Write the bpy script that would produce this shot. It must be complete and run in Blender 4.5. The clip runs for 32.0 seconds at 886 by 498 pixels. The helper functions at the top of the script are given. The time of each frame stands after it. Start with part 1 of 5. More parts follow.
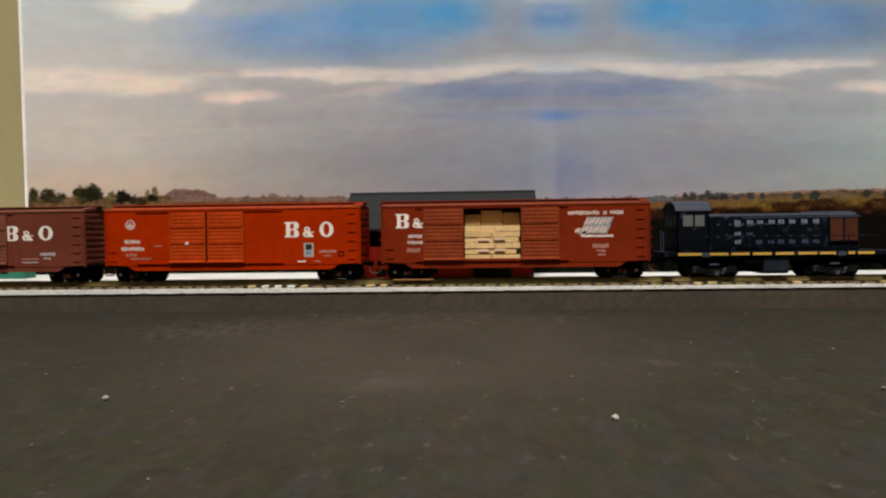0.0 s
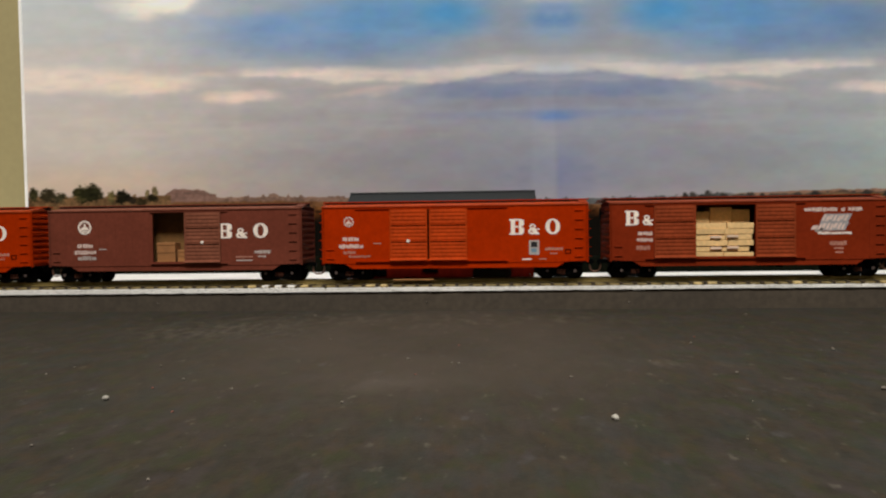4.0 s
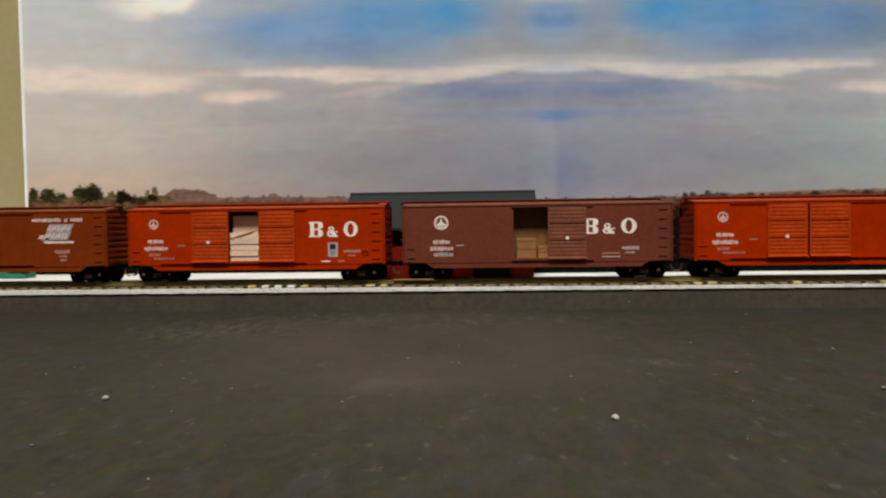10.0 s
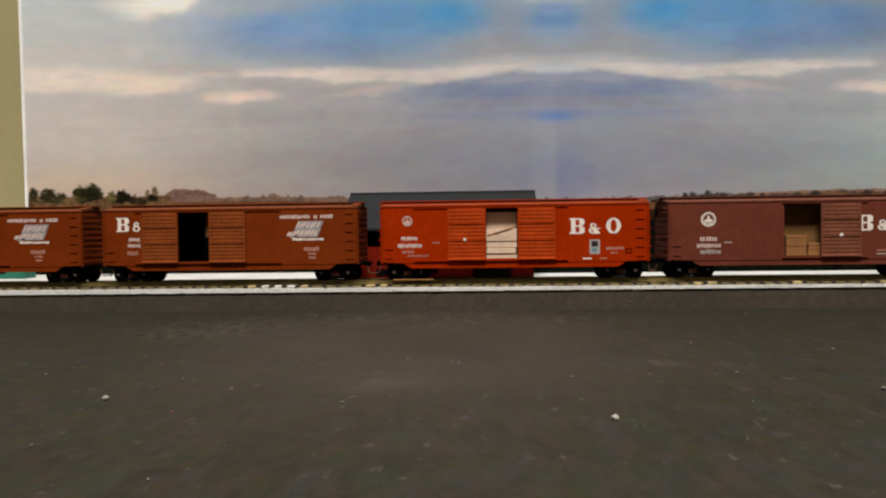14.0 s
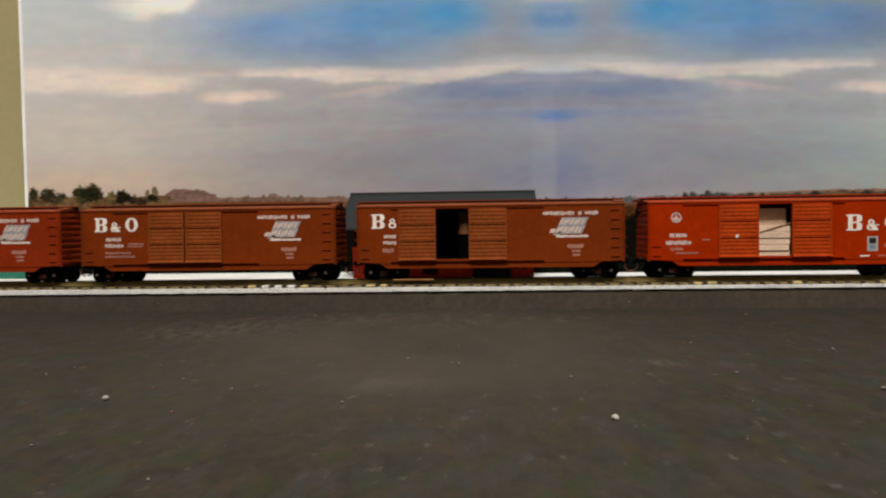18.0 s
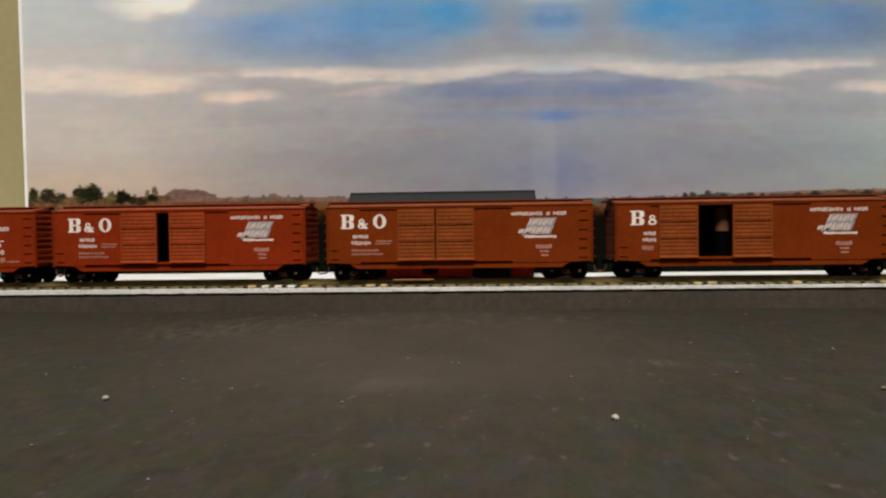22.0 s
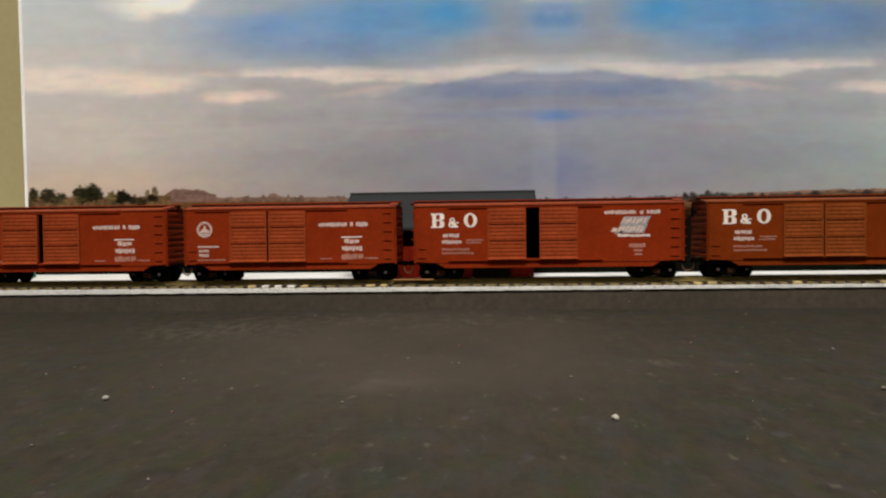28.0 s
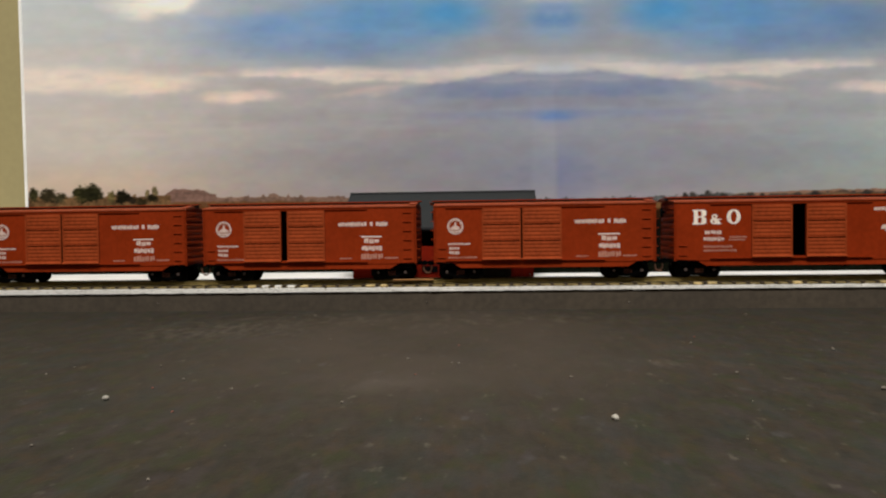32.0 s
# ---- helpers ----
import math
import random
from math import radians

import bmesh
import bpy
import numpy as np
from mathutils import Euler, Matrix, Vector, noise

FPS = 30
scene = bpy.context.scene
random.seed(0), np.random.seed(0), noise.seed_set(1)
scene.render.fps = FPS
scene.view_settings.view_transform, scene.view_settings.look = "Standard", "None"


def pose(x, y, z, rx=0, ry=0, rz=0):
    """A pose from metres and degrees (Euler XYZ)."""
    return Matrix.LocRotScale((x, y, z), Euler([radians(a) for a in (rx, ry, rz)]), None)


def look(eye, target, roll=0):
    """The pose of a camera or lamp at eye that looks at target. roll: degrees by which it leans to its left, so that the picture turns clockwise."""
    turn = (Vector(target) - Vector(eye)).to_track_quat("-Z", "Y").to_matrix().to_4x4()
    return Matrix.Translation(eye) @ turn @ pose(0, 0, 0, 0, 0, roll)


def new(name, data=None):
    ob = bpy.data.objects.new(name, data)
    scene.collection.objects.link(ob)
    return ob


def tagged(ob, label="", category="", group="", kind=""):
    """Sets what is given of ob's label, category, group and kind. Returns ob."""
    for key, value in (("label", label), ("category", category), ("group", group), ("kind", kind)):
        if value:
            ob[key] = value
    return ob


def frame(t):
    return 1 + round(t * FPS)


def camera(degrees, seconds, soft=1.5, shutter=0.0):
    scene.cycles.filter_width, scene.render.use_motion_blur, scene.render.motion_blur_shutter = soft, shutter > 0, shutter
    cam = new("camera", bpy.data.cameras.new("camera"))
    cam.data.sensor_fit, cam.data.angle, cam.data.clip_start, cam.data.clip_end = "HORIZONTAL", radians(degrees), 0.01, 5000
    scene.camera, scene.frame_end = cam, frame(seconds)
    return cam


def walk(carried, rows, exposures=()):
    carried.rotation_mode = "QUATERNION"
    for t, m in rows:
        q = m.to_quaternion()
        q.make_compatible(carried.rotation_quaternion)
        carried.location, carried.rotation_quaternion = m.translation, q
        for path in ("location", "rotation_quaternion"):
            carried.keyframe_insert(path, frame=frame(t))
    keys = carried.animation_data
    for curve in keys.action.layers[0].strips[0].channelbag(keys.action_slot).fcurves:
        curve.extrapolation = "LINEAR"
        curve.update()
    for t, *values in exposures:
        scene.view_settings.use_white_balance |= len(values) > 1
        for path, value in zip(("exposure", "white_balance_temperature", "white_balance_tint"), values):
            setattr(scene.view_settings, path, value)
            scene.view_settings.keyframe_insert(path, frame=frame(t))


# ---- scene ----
# The camera stands still on the table, a hand's width above it.
cam = camera(64.18, 32.0, soft=2.2)
EYE = (0.0298, -0.4900, 0.0367)
STAND = look(EYE, (0.0, -0.018, 0.0367 - 0.01247), roll=-0.73)
walk(cam, [(0.0, STAND), (32.0, STAND)])

# ---------------------------------------------------------------- light
world = bpy.data.worlds.new("room_world")
scene.world = world
world.use_nodes = True
world.node_tree.nodes["Background"].inputs[0].default_value = (1.0, 0.95, 0.88, 1)
world.node_tree.nodes["Background"].inputs[1].default_value = 0.05


def ceiling_light(name, x, y, z, sx, sy, watts, colour):
    data = bpy.data.lights.new(name, "AREA")
    data.shape, data.size, data.size_y = "RECTANGLE", sx, sy
    data.energy, data.color = watts, colour
    ob = new(name, data)
    ob.matrix_world = pose(x, y, z)
    return ob


ceiling_light("ceiling_light_glow", 0.02, -1.00, 1.44, 0.42, 0.42, 43.0, (1.0, 0.975, 0.93))


# ---------------------------------------------------------------- materials
def lin(r, g, b):
    """Linear colour from 0..255 display values."""
    return tuple(((c / 255 + 0.055) / 1.055) ** 2.4 if c > 10 else c / 255 / 12.92 for c in (r, g, b)) + (1.0,)


def material(name, colour, rough=0.6, metal=0.0, grain=0.12, size=200.0, stains=0.12, stain_size=22.0,
             bump=0.15, bump_size=900.0, spec=0.4, worn=None, jitter=0.0):
    """Paint, plastic, wood or metal: a base colour with fine grain, broad stains and a fine relief."""
    m = bpy.data.materials.new(name)
    m.use_nodes = True
    nt = m.node_tree
    n, l = nt.nodes, nt.links
    b = n["Principled BSDF"]
    b.inputs["Roughness"].default_value = rough
    b.inputs["Metallic"].default_value = metal
    b.inputs["Specular IOR Level"].default_value = spec
    co = n.new("ShaderNodeTexCoord")

    def cloud(scale, detail):
        t = n.new("ShaderNodeTexNoise")
        t.inputs["Scale"].default_value, t.inputs["Detail"].default_value = scale, detail
        l.new(co.outputs["Object"], t.inputs["Vector"])
        return t.outputs["Fac"]

    def scaled(fac, amount):
        r = n.new("ShaderNodeMapRange")
        r.inputs["From Min"].default_value, r.inputs["From Max"].default_value = 0.3, 0.7
        r.inputs["To Min"].default_value, r.inputs["To Max"].default_value = 1 - amount, 1 + amount
        l.new(fac, r.inputs["Value"])
        return r.outputs["Result"]

    def times(a, c):
        k = n.new("ShaderNodeMath")
        k.operation = "MULTIPLY"
        l.new(a, k.inputs[0])
        l.new(c, k.inputs[1])
        return k.outputs[0]

    fine, broad = cloud(size, 4), cloud(stain_size, 3)
    tone = times(scaled(fine, grain), scaled(broad, stains))
    if jitter:
        info = n.new("ShaderNodeObjectInfo")
        j = n.new("ShaderNodeMapRange")
        j.inputs["To Min"].default_value, j.inputs["To Max"].default_value = 1 - jitter, 1 + jitter
        l.new(info.outputs["Random"], j.inputs["Value"])
        tone = times(tone, j.outputs["Result"])
    mix = n.new("ShaderNodeVectorMath")
    mix.operation = "SCALE"
    mix.inputs[0].default_value = colour[:3]
    l.new(tone, mix.inputs["Scale"])
    out = mix.outputs[0]
    if worn:
        ramp = n.new("ShaderNodeMapRange")
        ramp.inputs["From Min"].default_value, ramp.inputs["From Max"].default_value = worn[1], worn[1] + 0.08
        l.new(cloud(worn[2], 5), ramp.inputs["Value"])
        blend = n.new("ShaderNodeMix")
        blend.data_type = "RGBA"
        l.new(ramp.outputs["Result"], blend.inputs["Factor"])
        l.new(out, blend.inputs[6])
        blend.inputs[7].default_value = worn[0]
        out = blend.outputs[2]
    l.new(out, b.inputs["Base Color"])
    gloss = n.new("ShaderNodeMath")
    gloss.operation = "MULTIPLY"
    gloss.inputs[1].default_value = rough
    l.new(scaled(broad, 0.15), gloss.inputs[0])
    l.new(gloss.outputs[0], b.inputs["Roughness"])
    if bump:
        bp = n.new("ShaderNodeBump")
        bp.inputs["Strength"].default_value, bp.inputs["Distance"].default_value = bump, 0.0004
        l.new(cloud(bump_size, 4), bp.inputs["Height"])
        l.new(bp.outputs["Normal"], b.inputs["Normal"])
    return m


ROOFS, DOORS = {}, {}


def car_paint(name, r, g, b):
    # roofs take the car's paint, paler: light from above mixed into it
    ROOFS[name] = material("toplit_" + name, lin(r * 0.84 + 38, g * 0.84 + 28, b * 0.84 + 22), rough=0.65, grain=0.14, size=420, stains=0.16, stain_size=60, bump=0.15, spec=0.14)
    # doors are paler too: highlights along the ribs lifted into the whole colour
    DOORS[name] = material("rib_highlight_" + name, lin(r * 0.95 + 16, g * 0.92 + 19, b * 0.92 + 14), rough=0.6, grain=0.16, size=420, stains=0.14, stain_size=70, bump=0.12, spec=0.04)
    return material(name, lin(r, g, b), rough=0.6, grain=0.10, size=420, stains=0.10, stain_size=40, bump=0.12, spec=0.02)


PAINT_RED = car_paint("bright_red_paint", 162, 42, 1)
PAINT_RED_B = car_paint("orange_red_paint", 159, 43, 2)
PAINT_MAROON = car_paint("maroon_brown_paint", 108, 55, 41)
PAINT_OXIDE = car_paint("oxide_red_paint", 122, 41, 17)
PAINT_BROWN = car_paint("brown_paint", 119, 48, 14)
PAINT_BROWN_B = car_paint("reddish_brown_paint", 134, 45, 16)
PAINT_FREIGHT = car_paint("freight_car_red_paint", 134, 46, 17)
DARK_BROWN = material("dark_brown_paint", lin(40, 24, 18), rough=0.7, spec=0.1)
BLACK = material("black_plastic", lin(4, 4, 4), rough=0.7, grain=0.2, stains=0.2, spec=0.025)
STEEL_DARK = material("dark_wheel_steel", lin(9, 8, 8), rough=0.65, spec=0.06)
SPRING_RUST = material("rusty_spring_steel", lin(96, 50, 28), rough=0.7, grain=0.2)
AXLE_END = material("bare_axle_steel", lin(96, 80, 74), rough=0.5, metal=0.2)
COPPER = material("coppery_wire", lin(132, 92, 72), rough=0.4, metal=0.6)
WHITE_MARK = material("white_lettering", lin(236, 222, 208), rough=0.6, grain=0.06, bump=0)
GREY_MARK = material("grey_lettering", lin(172, 160, 152), rough=0.6, grain=0.1, bump=0)
SMALL_MARK = material("small_white_lettering", lin(209, 184, 172), rough=0.6, grain=0.15, size=900, bump=0)
DIM_MARK = material("dim_grey_lettering", lin(122, 126, 140), rough=0.6, grain=0.3, size=900, bump=0)
SLOGAN_GREY = material("slogan_grey_paint", lin(154, 148, 147), rough=0.6, grain=0.2, size=900, bump=0)
FAINT_BLUE = material("faint_blue_lettering", lin(58, 63, 84), rough=0.6, grain=0.3, size=900, bump=0)
FAINT_MARK = material("faint_lettering", lin(170, 118, 100), rough=0.6, grain=0.1, bump=0)
BLACK_MARK = material("black_print", lin(24, 22, 24), rough=0.6, bump=0)
BLUE_MARK = material("blue_grey_print", lin(110, 135, 150), rough=0.6, bump=0)
INNER_WOOD = material("car_lining_wood", lin(114, 80, 38), rough=0.8, grain=0.2, stains=0.2)
# near black, so that the shade inside the cars sits in the colour
INNER_SHADE = material("shade_dark_lining", lin(16, 10, 8), rough=0.8)
LUMBER = material("fresh_lumber", lin(232, 192, 132), rough=0.75, grain=0.12, size=500, stains=0.12, jitter=0.1)
LUMBER_PALE = material("pale_lumber", lin(228, 196, 168), rough=0.75, grain=0.1, size=500, jitter=0.08)
CRATE_WOOD = material("brown_crate_wood", lin(148, 99, 56), rough=0.8, grain=0.15, jitter=0.1)
ROLL_BROWN = material("brown_wrapping", lin(104, 62, 36), rough=0.7, grain=0.1)
LOCO_BLUE = material("very_dark_blue_paint", lin(14, 17, 23), rough=0.5, grain=0.2, stains=0.3, spec=0.03, worn=(lin(46, 52, 66), 0.59, 170))
LOCO_ROOF = material("dark_grey_roof_paint", lin(57, 62, 76), rough=0.5, grain=0.1, stains=0.15)
TANK_SLATE = material("dark_slate_paint", lin(30, 36, 44), rough=0.5, grain=0.12, stains=0.2, spec=0.1)
# pale noise patches put the truck frames' highlights into the grey
TRUCK_GREY = material("highlit_truck_grey", lin(18, 18, 18), rough=0.5, grain=0.2, stains=0.4, stain_size=120, spec=0.12, worn=(lin(84, 82, 80), 0.57, 260))
YELLOW = material("yellow_stripe_paint", lin(214, 166, 74), rough=0.5, grain=0.08)
SHUTTER = material("rusty_brown_shutter", lin(80, 37, 10), rough=0.6, grain=0.15)
CAB_GLASS = material("cloudy_cab_glass", lin(102, 104, 102), rough=0.2, grain=0.08, bump=0, spec=0.6)
ROOF_FELT = material("charcoal_roofing", lin(37, 39, 40), rough=0.85, grain=0.18, size=700, stains=0.12, bump=0.3)
BARN_RED = material("dark_red_boards", lin(110, 22, 5), rough=0.75, spec=0.08, grain=0.15, stains=0.15, jitter=0.15)
# near black: carries the deep shade under the eaves in its colour
SHADE_WALL = material("dark_trim_and_eave_shade", lin(7, 5, 5), rough=0.8, spec=0.05, grain=0.2, jitter=0.15)
SLATE_STEEL = material("slate_blue_steel", lin(48, 64, 70), rough=0.55, grain=0.15, stains=0.2)
BALLAST = material("tan_roadbed", lin(112, 96, 58), rough=0.9, grain=0.45, size=420, stains=0.2, stain_size=60, bump=0.6)
GLINT_CREAM = material("cream_glint", lin(188, 164, 112), rough=0.6, grain=0.2, size=900, bump=0.5, jitter=0.35)
BALLAST_GRAIN = material("dark_ballast_grain", lin(72, 62, 44), rough=0.9, grain=0.4, size=300)
TIE = material("brown_tie", lin(50, 40, 26), rough=0.85, grain=0.3, jitter=0.2)
RAIL = material("dull_brass_rail", lin(128, 110, 62), rough=0.55, metal=0.25, grain=0.2, stains=0.25)
FOAM_WHITE = material("white_foam_board", lin(230, 226, 219), rough=0.8, grain=0.16, size=700, stains=0.10, bump=0.3,
                      worn=(lin(150, 142, 135), 0.58, 800))
FASCIA = material("dark_fascia_paint", lin(71, 62, 51), rough=0.85, grain=0.16, size=260, stains=0.18, stain_size=14, bump=0.3)


def ground_material():
    """Dark, dusty painted board: brushed mottling in shifting tints, a middle paler with dust and painted-in lens
    falloff, darker patches and pale scuffs.
    """
    m = bpy.data.materials.new("asphalt_grey_surface")
    m.use_nodes = True
    n, l = m.node_tree.nodes, m.node_tree.links
    b = n["Principled BSDF"]
    b.inputs["Specular IOR Level"].default_value, b.inputs["Roughness"].default_value = 0.2, 0.9
    co = n.new("ShaderNodeTexCoord")

    def cloud(scale, detail, lo, hi, a, z, offset=0.0, along=0.65):
        """Noise drawn out along y, the way the paint was brushed."""
        shift = n.new("ShaderNodeMapping")
        shift.inputs["Location"].default_value = (offset, offset * 0.7, 0)
        shift.inputs["Scale"].default_value = (1.0, along, 1.0)
        l.new(co.outputs["Object"], shift.inputs["Vector"])
        t = n.new("ShaderNodeTexNoise")
        t.inputs["Scale"].default_value, t.inputs["Detail"].default_value, t.inputs["Roughness"].default_value = scale, detail, 0.6
        l.new(shift.outputs[0], t.inputs["Vector"])
        r = n.new("ShaderNodeMapRange")
        r.inputs["From Min"].default_value, r.inputs["From Max"].default_value = lo, hi
        r.inputs["To Min"].default_value, r.inputs["To Max"].default_value = a, z
        l.new(t.outputs["Fac"], r.inputs["Value"])
        return r.outputs["Result"]

    def times(a, c):
        k = n.new("ShaderNodeMath")
        k.operation = "MULTIPLY"
        l.new(a, k.inputs[0])
        l.new(c, k.inputs[1])
        return k.outputs[0]

    def over(below, colour, factor):
        k = n.new("ShaderNodeMix")
        k.data_type = "RGBA"
        l.new(factor, k.inputs["Factor"])
        l.new(below, k.inputs[6])
        k.inputs[7].default_value = colour
        return k.outputs[2]

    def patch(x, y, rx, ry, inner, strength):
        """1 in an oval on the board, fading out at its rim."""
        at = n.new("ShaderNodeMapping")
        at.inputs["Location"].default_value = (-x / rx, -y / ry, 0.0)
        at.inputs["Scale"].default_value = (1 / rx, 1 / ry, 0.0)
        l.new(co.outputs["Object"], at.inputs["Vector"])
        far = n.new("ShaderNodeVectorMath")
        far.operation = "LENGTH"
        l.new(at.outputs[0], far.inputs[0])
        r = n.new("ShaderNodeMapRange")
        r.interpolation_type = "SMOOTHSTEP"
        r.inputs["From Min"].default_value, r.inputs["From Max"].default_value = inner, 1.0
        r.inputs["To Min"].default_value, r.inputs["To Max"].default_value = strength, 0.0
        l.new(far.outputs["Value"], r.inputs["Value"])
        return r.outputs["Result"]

    tone = times(times(cloud(9, 3, 0.35, 0.65, 0.90, 1.10), cloud(90, 3, 0.35, 0.65, 0.90, 1.10, 3.0, 0.47)), cloud(380, 3, 0.3, 0.7, 0.80, 1.20, 7.0, 0.48))
    scale = n.new("ShaderNodeVectorMath")
    scale.operation = "SCALE"
    scale.inputs[0].default_value = lin(48, 43, 35)[:3]
    l.new(tone, scale.inputs["Scale"])
    paint = scale.outputs[0]
    # greenish, violet and rusty tints in the mottling
    paint = over(paint, lin(46, 51, 25), cloud(120, 4, 0.48, 0.64, 0.0, 0.55, 11.0, 0.47))
    paint = over(paint, lin(59, 51, 51), cloud(140, 4, 0.48, 0.64, 0.0, 0.45, 23.0, 0.47))
    paint = over(paint, lin(64, 49, 32), cloud(170, 4, 0.51, 0.66, 0.0, 0.40, 31.0, 0.47))
    paint = over(paint, lin(38, 50, 49), cloud(80, 4, 0.50, 0.66, 0.0, 0.28, 43.0, 0.47))
    # paler oval in the middle: dust, with the corner falloff of brightness painted in
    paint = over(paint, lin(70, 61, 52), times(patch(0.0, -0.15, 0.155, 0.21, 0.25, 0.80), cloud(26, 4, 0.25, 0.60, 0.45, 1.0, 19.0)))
    # pale scuffs
    paint = over(paint, lin(87, 80, 70), times(patch(-0.115, -0.115, 0.075, 0.060, 0.1, 0.60), cloud(190, 4, 0.42, 0.64, 0.0, 1.0, 1.0, 0.50)))
    paint = over(paint, lin(83, 74, 67), times(patch(-0.010, -0.245, 0.044, 0.026, 0.1, 0.48), cloud(60, 3, 0.42, 0.62, 0.2, 1.0, 5.0, 0.50)))
    paint = over(paint, lin(91, 83, 74), times(patch(0.100, -0.212, 0.034, 0.014, 0.1, 0.55), cloud(110, 3, 0.46, 0.62, 0.0, 1.0, 8.0, 0.50)))
    paint = over(paint, lin(89, 83, 70), times(patch(-0.020, -0.070, 0.190, 0.055, 0.3, 0.50), cloud(120, 4, 0.50, 0.66, 0.0, 1.0, 14.0, 0.48)))
    # fine pale specks ground into the paint
    paint = over(paint, lin(104, 98, 85), cloud(230, 2, 0.66, 0.78, 0.0, 0.40, 57.0, 0.50))
    paint = over(paint, lin(89, 85, 89), cloud(120, 2, 0.66, 0.80, 0.0, 0.32, 63.0, 0.50))
    l.new(paint, b.inputs["Base Color"])
    bp = n.new("ShaderNodeBump")
    bp.inputs["Strength"].default_value, bp.inputs["Distance"].default_value = 0.4, 0.0004
    l.new(cloud(800, 3, 0.2, 0.8, 0.0, 1.0), bp.inputs["Height"])
    l.new(bp.outputs["Normal"], b.inputs["Normal"])
    return m


GROUND = ground_material()
CRUMB = material("pale_crumb", lin(166, 160, 148), rough=0.8, grain=0.15, jitter=0.25)
GRIT = material("dust_fleck", lin(93, 86, 75), rough=0.9, grain=0.3, size=60)
CRUMB_DULL = material("dull_crumb", lin(112, 104, 93), rough=0.85, grain=0.15, jitter=0.3)
CRUMB_RED = material("reddish_crumb", lin(118, 74, 62), rough=0.8, grain=0.15, jitter=0.2)
WALL_BEIGE = material("beige_wall_paint", lin(173, 160, 116), rough=0.85, grain=0.03, size=150, stains=0.04, stain_size=5, bump=0.1)
# unseen walls and ceiling are kept dark to hold down bounced light
WALL_DIM = material("brown_wall_paint", lin(96, 86, 66), rough=0.9, grain=0.03, size=150, stains=0.04, stain_size=5, bump=0.1)
CEILING_WHITE = material("grey_ceiling_paint", lin(140, 135, 126), rough=0.9, grain=0.03, bump=0.1)
TEAL = material("teal_painted_card", lin(38, 108, 88), rough=0.6, grain=0.08, stains=0.1)
HEDGE_GREEN = material("dark_green_foam", lin(12, 14, 7), rough=0.95, spec=0.03, grain=0.4, size=500, stains=0.25, bump=0.6)
PLANK_TAN = material("tan_plank", lin(160, 112, 62), rough=0.75, grain=0.2)
PAPER_WHITE = material("white_paper_margin", lin(250, 248, 243), rough=0.7, grain=0.03, bump=0)


# ---------------------------------------------------------------- mesh helpers
def box(bm, x0, x1, y0, y1, z0, z1):
    vs = [bm.verts.new((x, y, z)) for x in (x0, x1) for y in (y0, y1) for z in (z0, z1)]
    for q in ((0, 1, 3, 2), (4, 6, 7, 5), (0, 4, 5, 1), (2, 3, 7, 6), (0, 2, 6, 4), (1, 5, 7, 3)):
        bm.faces.new([vs[i] for i in q])


def prism_y(bm, pts, y0, y1):
    """A closed x-z outline pulled along y."""
    a = [bm.verts.new((x, y0, z)) for x, z in pts]
    b = [bm.verts.new((x, y1, z)) for x, z in pts]
    bm.faces.new(a)
    bm.faces.new(b[::-1])
    for i in range(len(pts)):
        j = (i + 1) % len(pts)
        bm.faces.new((a[j], a[i], b[i], b[j]))


def prism_x(bm, pts, x0, x1):
    """A closed y-z outline pulled along x."""
    a = [bm.verts.new((x0, y, z)) for y, z in pts]
    b = [bm.verts.new((x1, y, z)) for y, z in pts]
    bm.faces.new(a[::-1])
    bm.faces.new(b)
    for i in range(len(pts)):
        j = (i + 1) % len(pts)
        bm.faces.new((a[i], a[j], b[j], b[i]))


def cyl(bm, c, r, depth, axis="y", n=16, r2=None):
    turn = {"x": pose(0, 0, 0, 0, 90, 0), "y": pose(0, 0, 0, 90, 0, 0), "z": Matrix.Identity(4)}[axis]
    bmesh.ops.create_cone(bm, cap_ends=True, segments=n, radius1=r, radius2=r if r2 is None else r2, depth=depth,
                          matrix=Matrix.Translation(c) @ turn)


def ring_y(bm, cx, cz, rx, rz, wx, wz, y0, y1, n=28):
    """A flat oval ring in the x-z plane, between y0 and y1."""
    loops = []
    for y in (y0, y1):
        for a, b in ((rx, rz), (rx - wx, rz - wz)):
            loops.append([bm.verts.new((cx + a * math.cos(2 * math.pi * i / n), y, cz + b * math.sin(2 * math.pi * i / n)))
                          for i in range(n)])
    o0, i0, o1, i1 = loops
    for i in range(n):
        j = (i + 1) % n
        bm.faces.new((o0[i], o0[j], i0[j], i0[i]))
        bm.faces.new((o1[j], o1[i], i1[i], i1[j]))
        bm.faces.new((o0[j], o0[i], o1[i], o1[j]))
        bm.faces.new((i0[i], i0[j], i1[j], i1[i]))


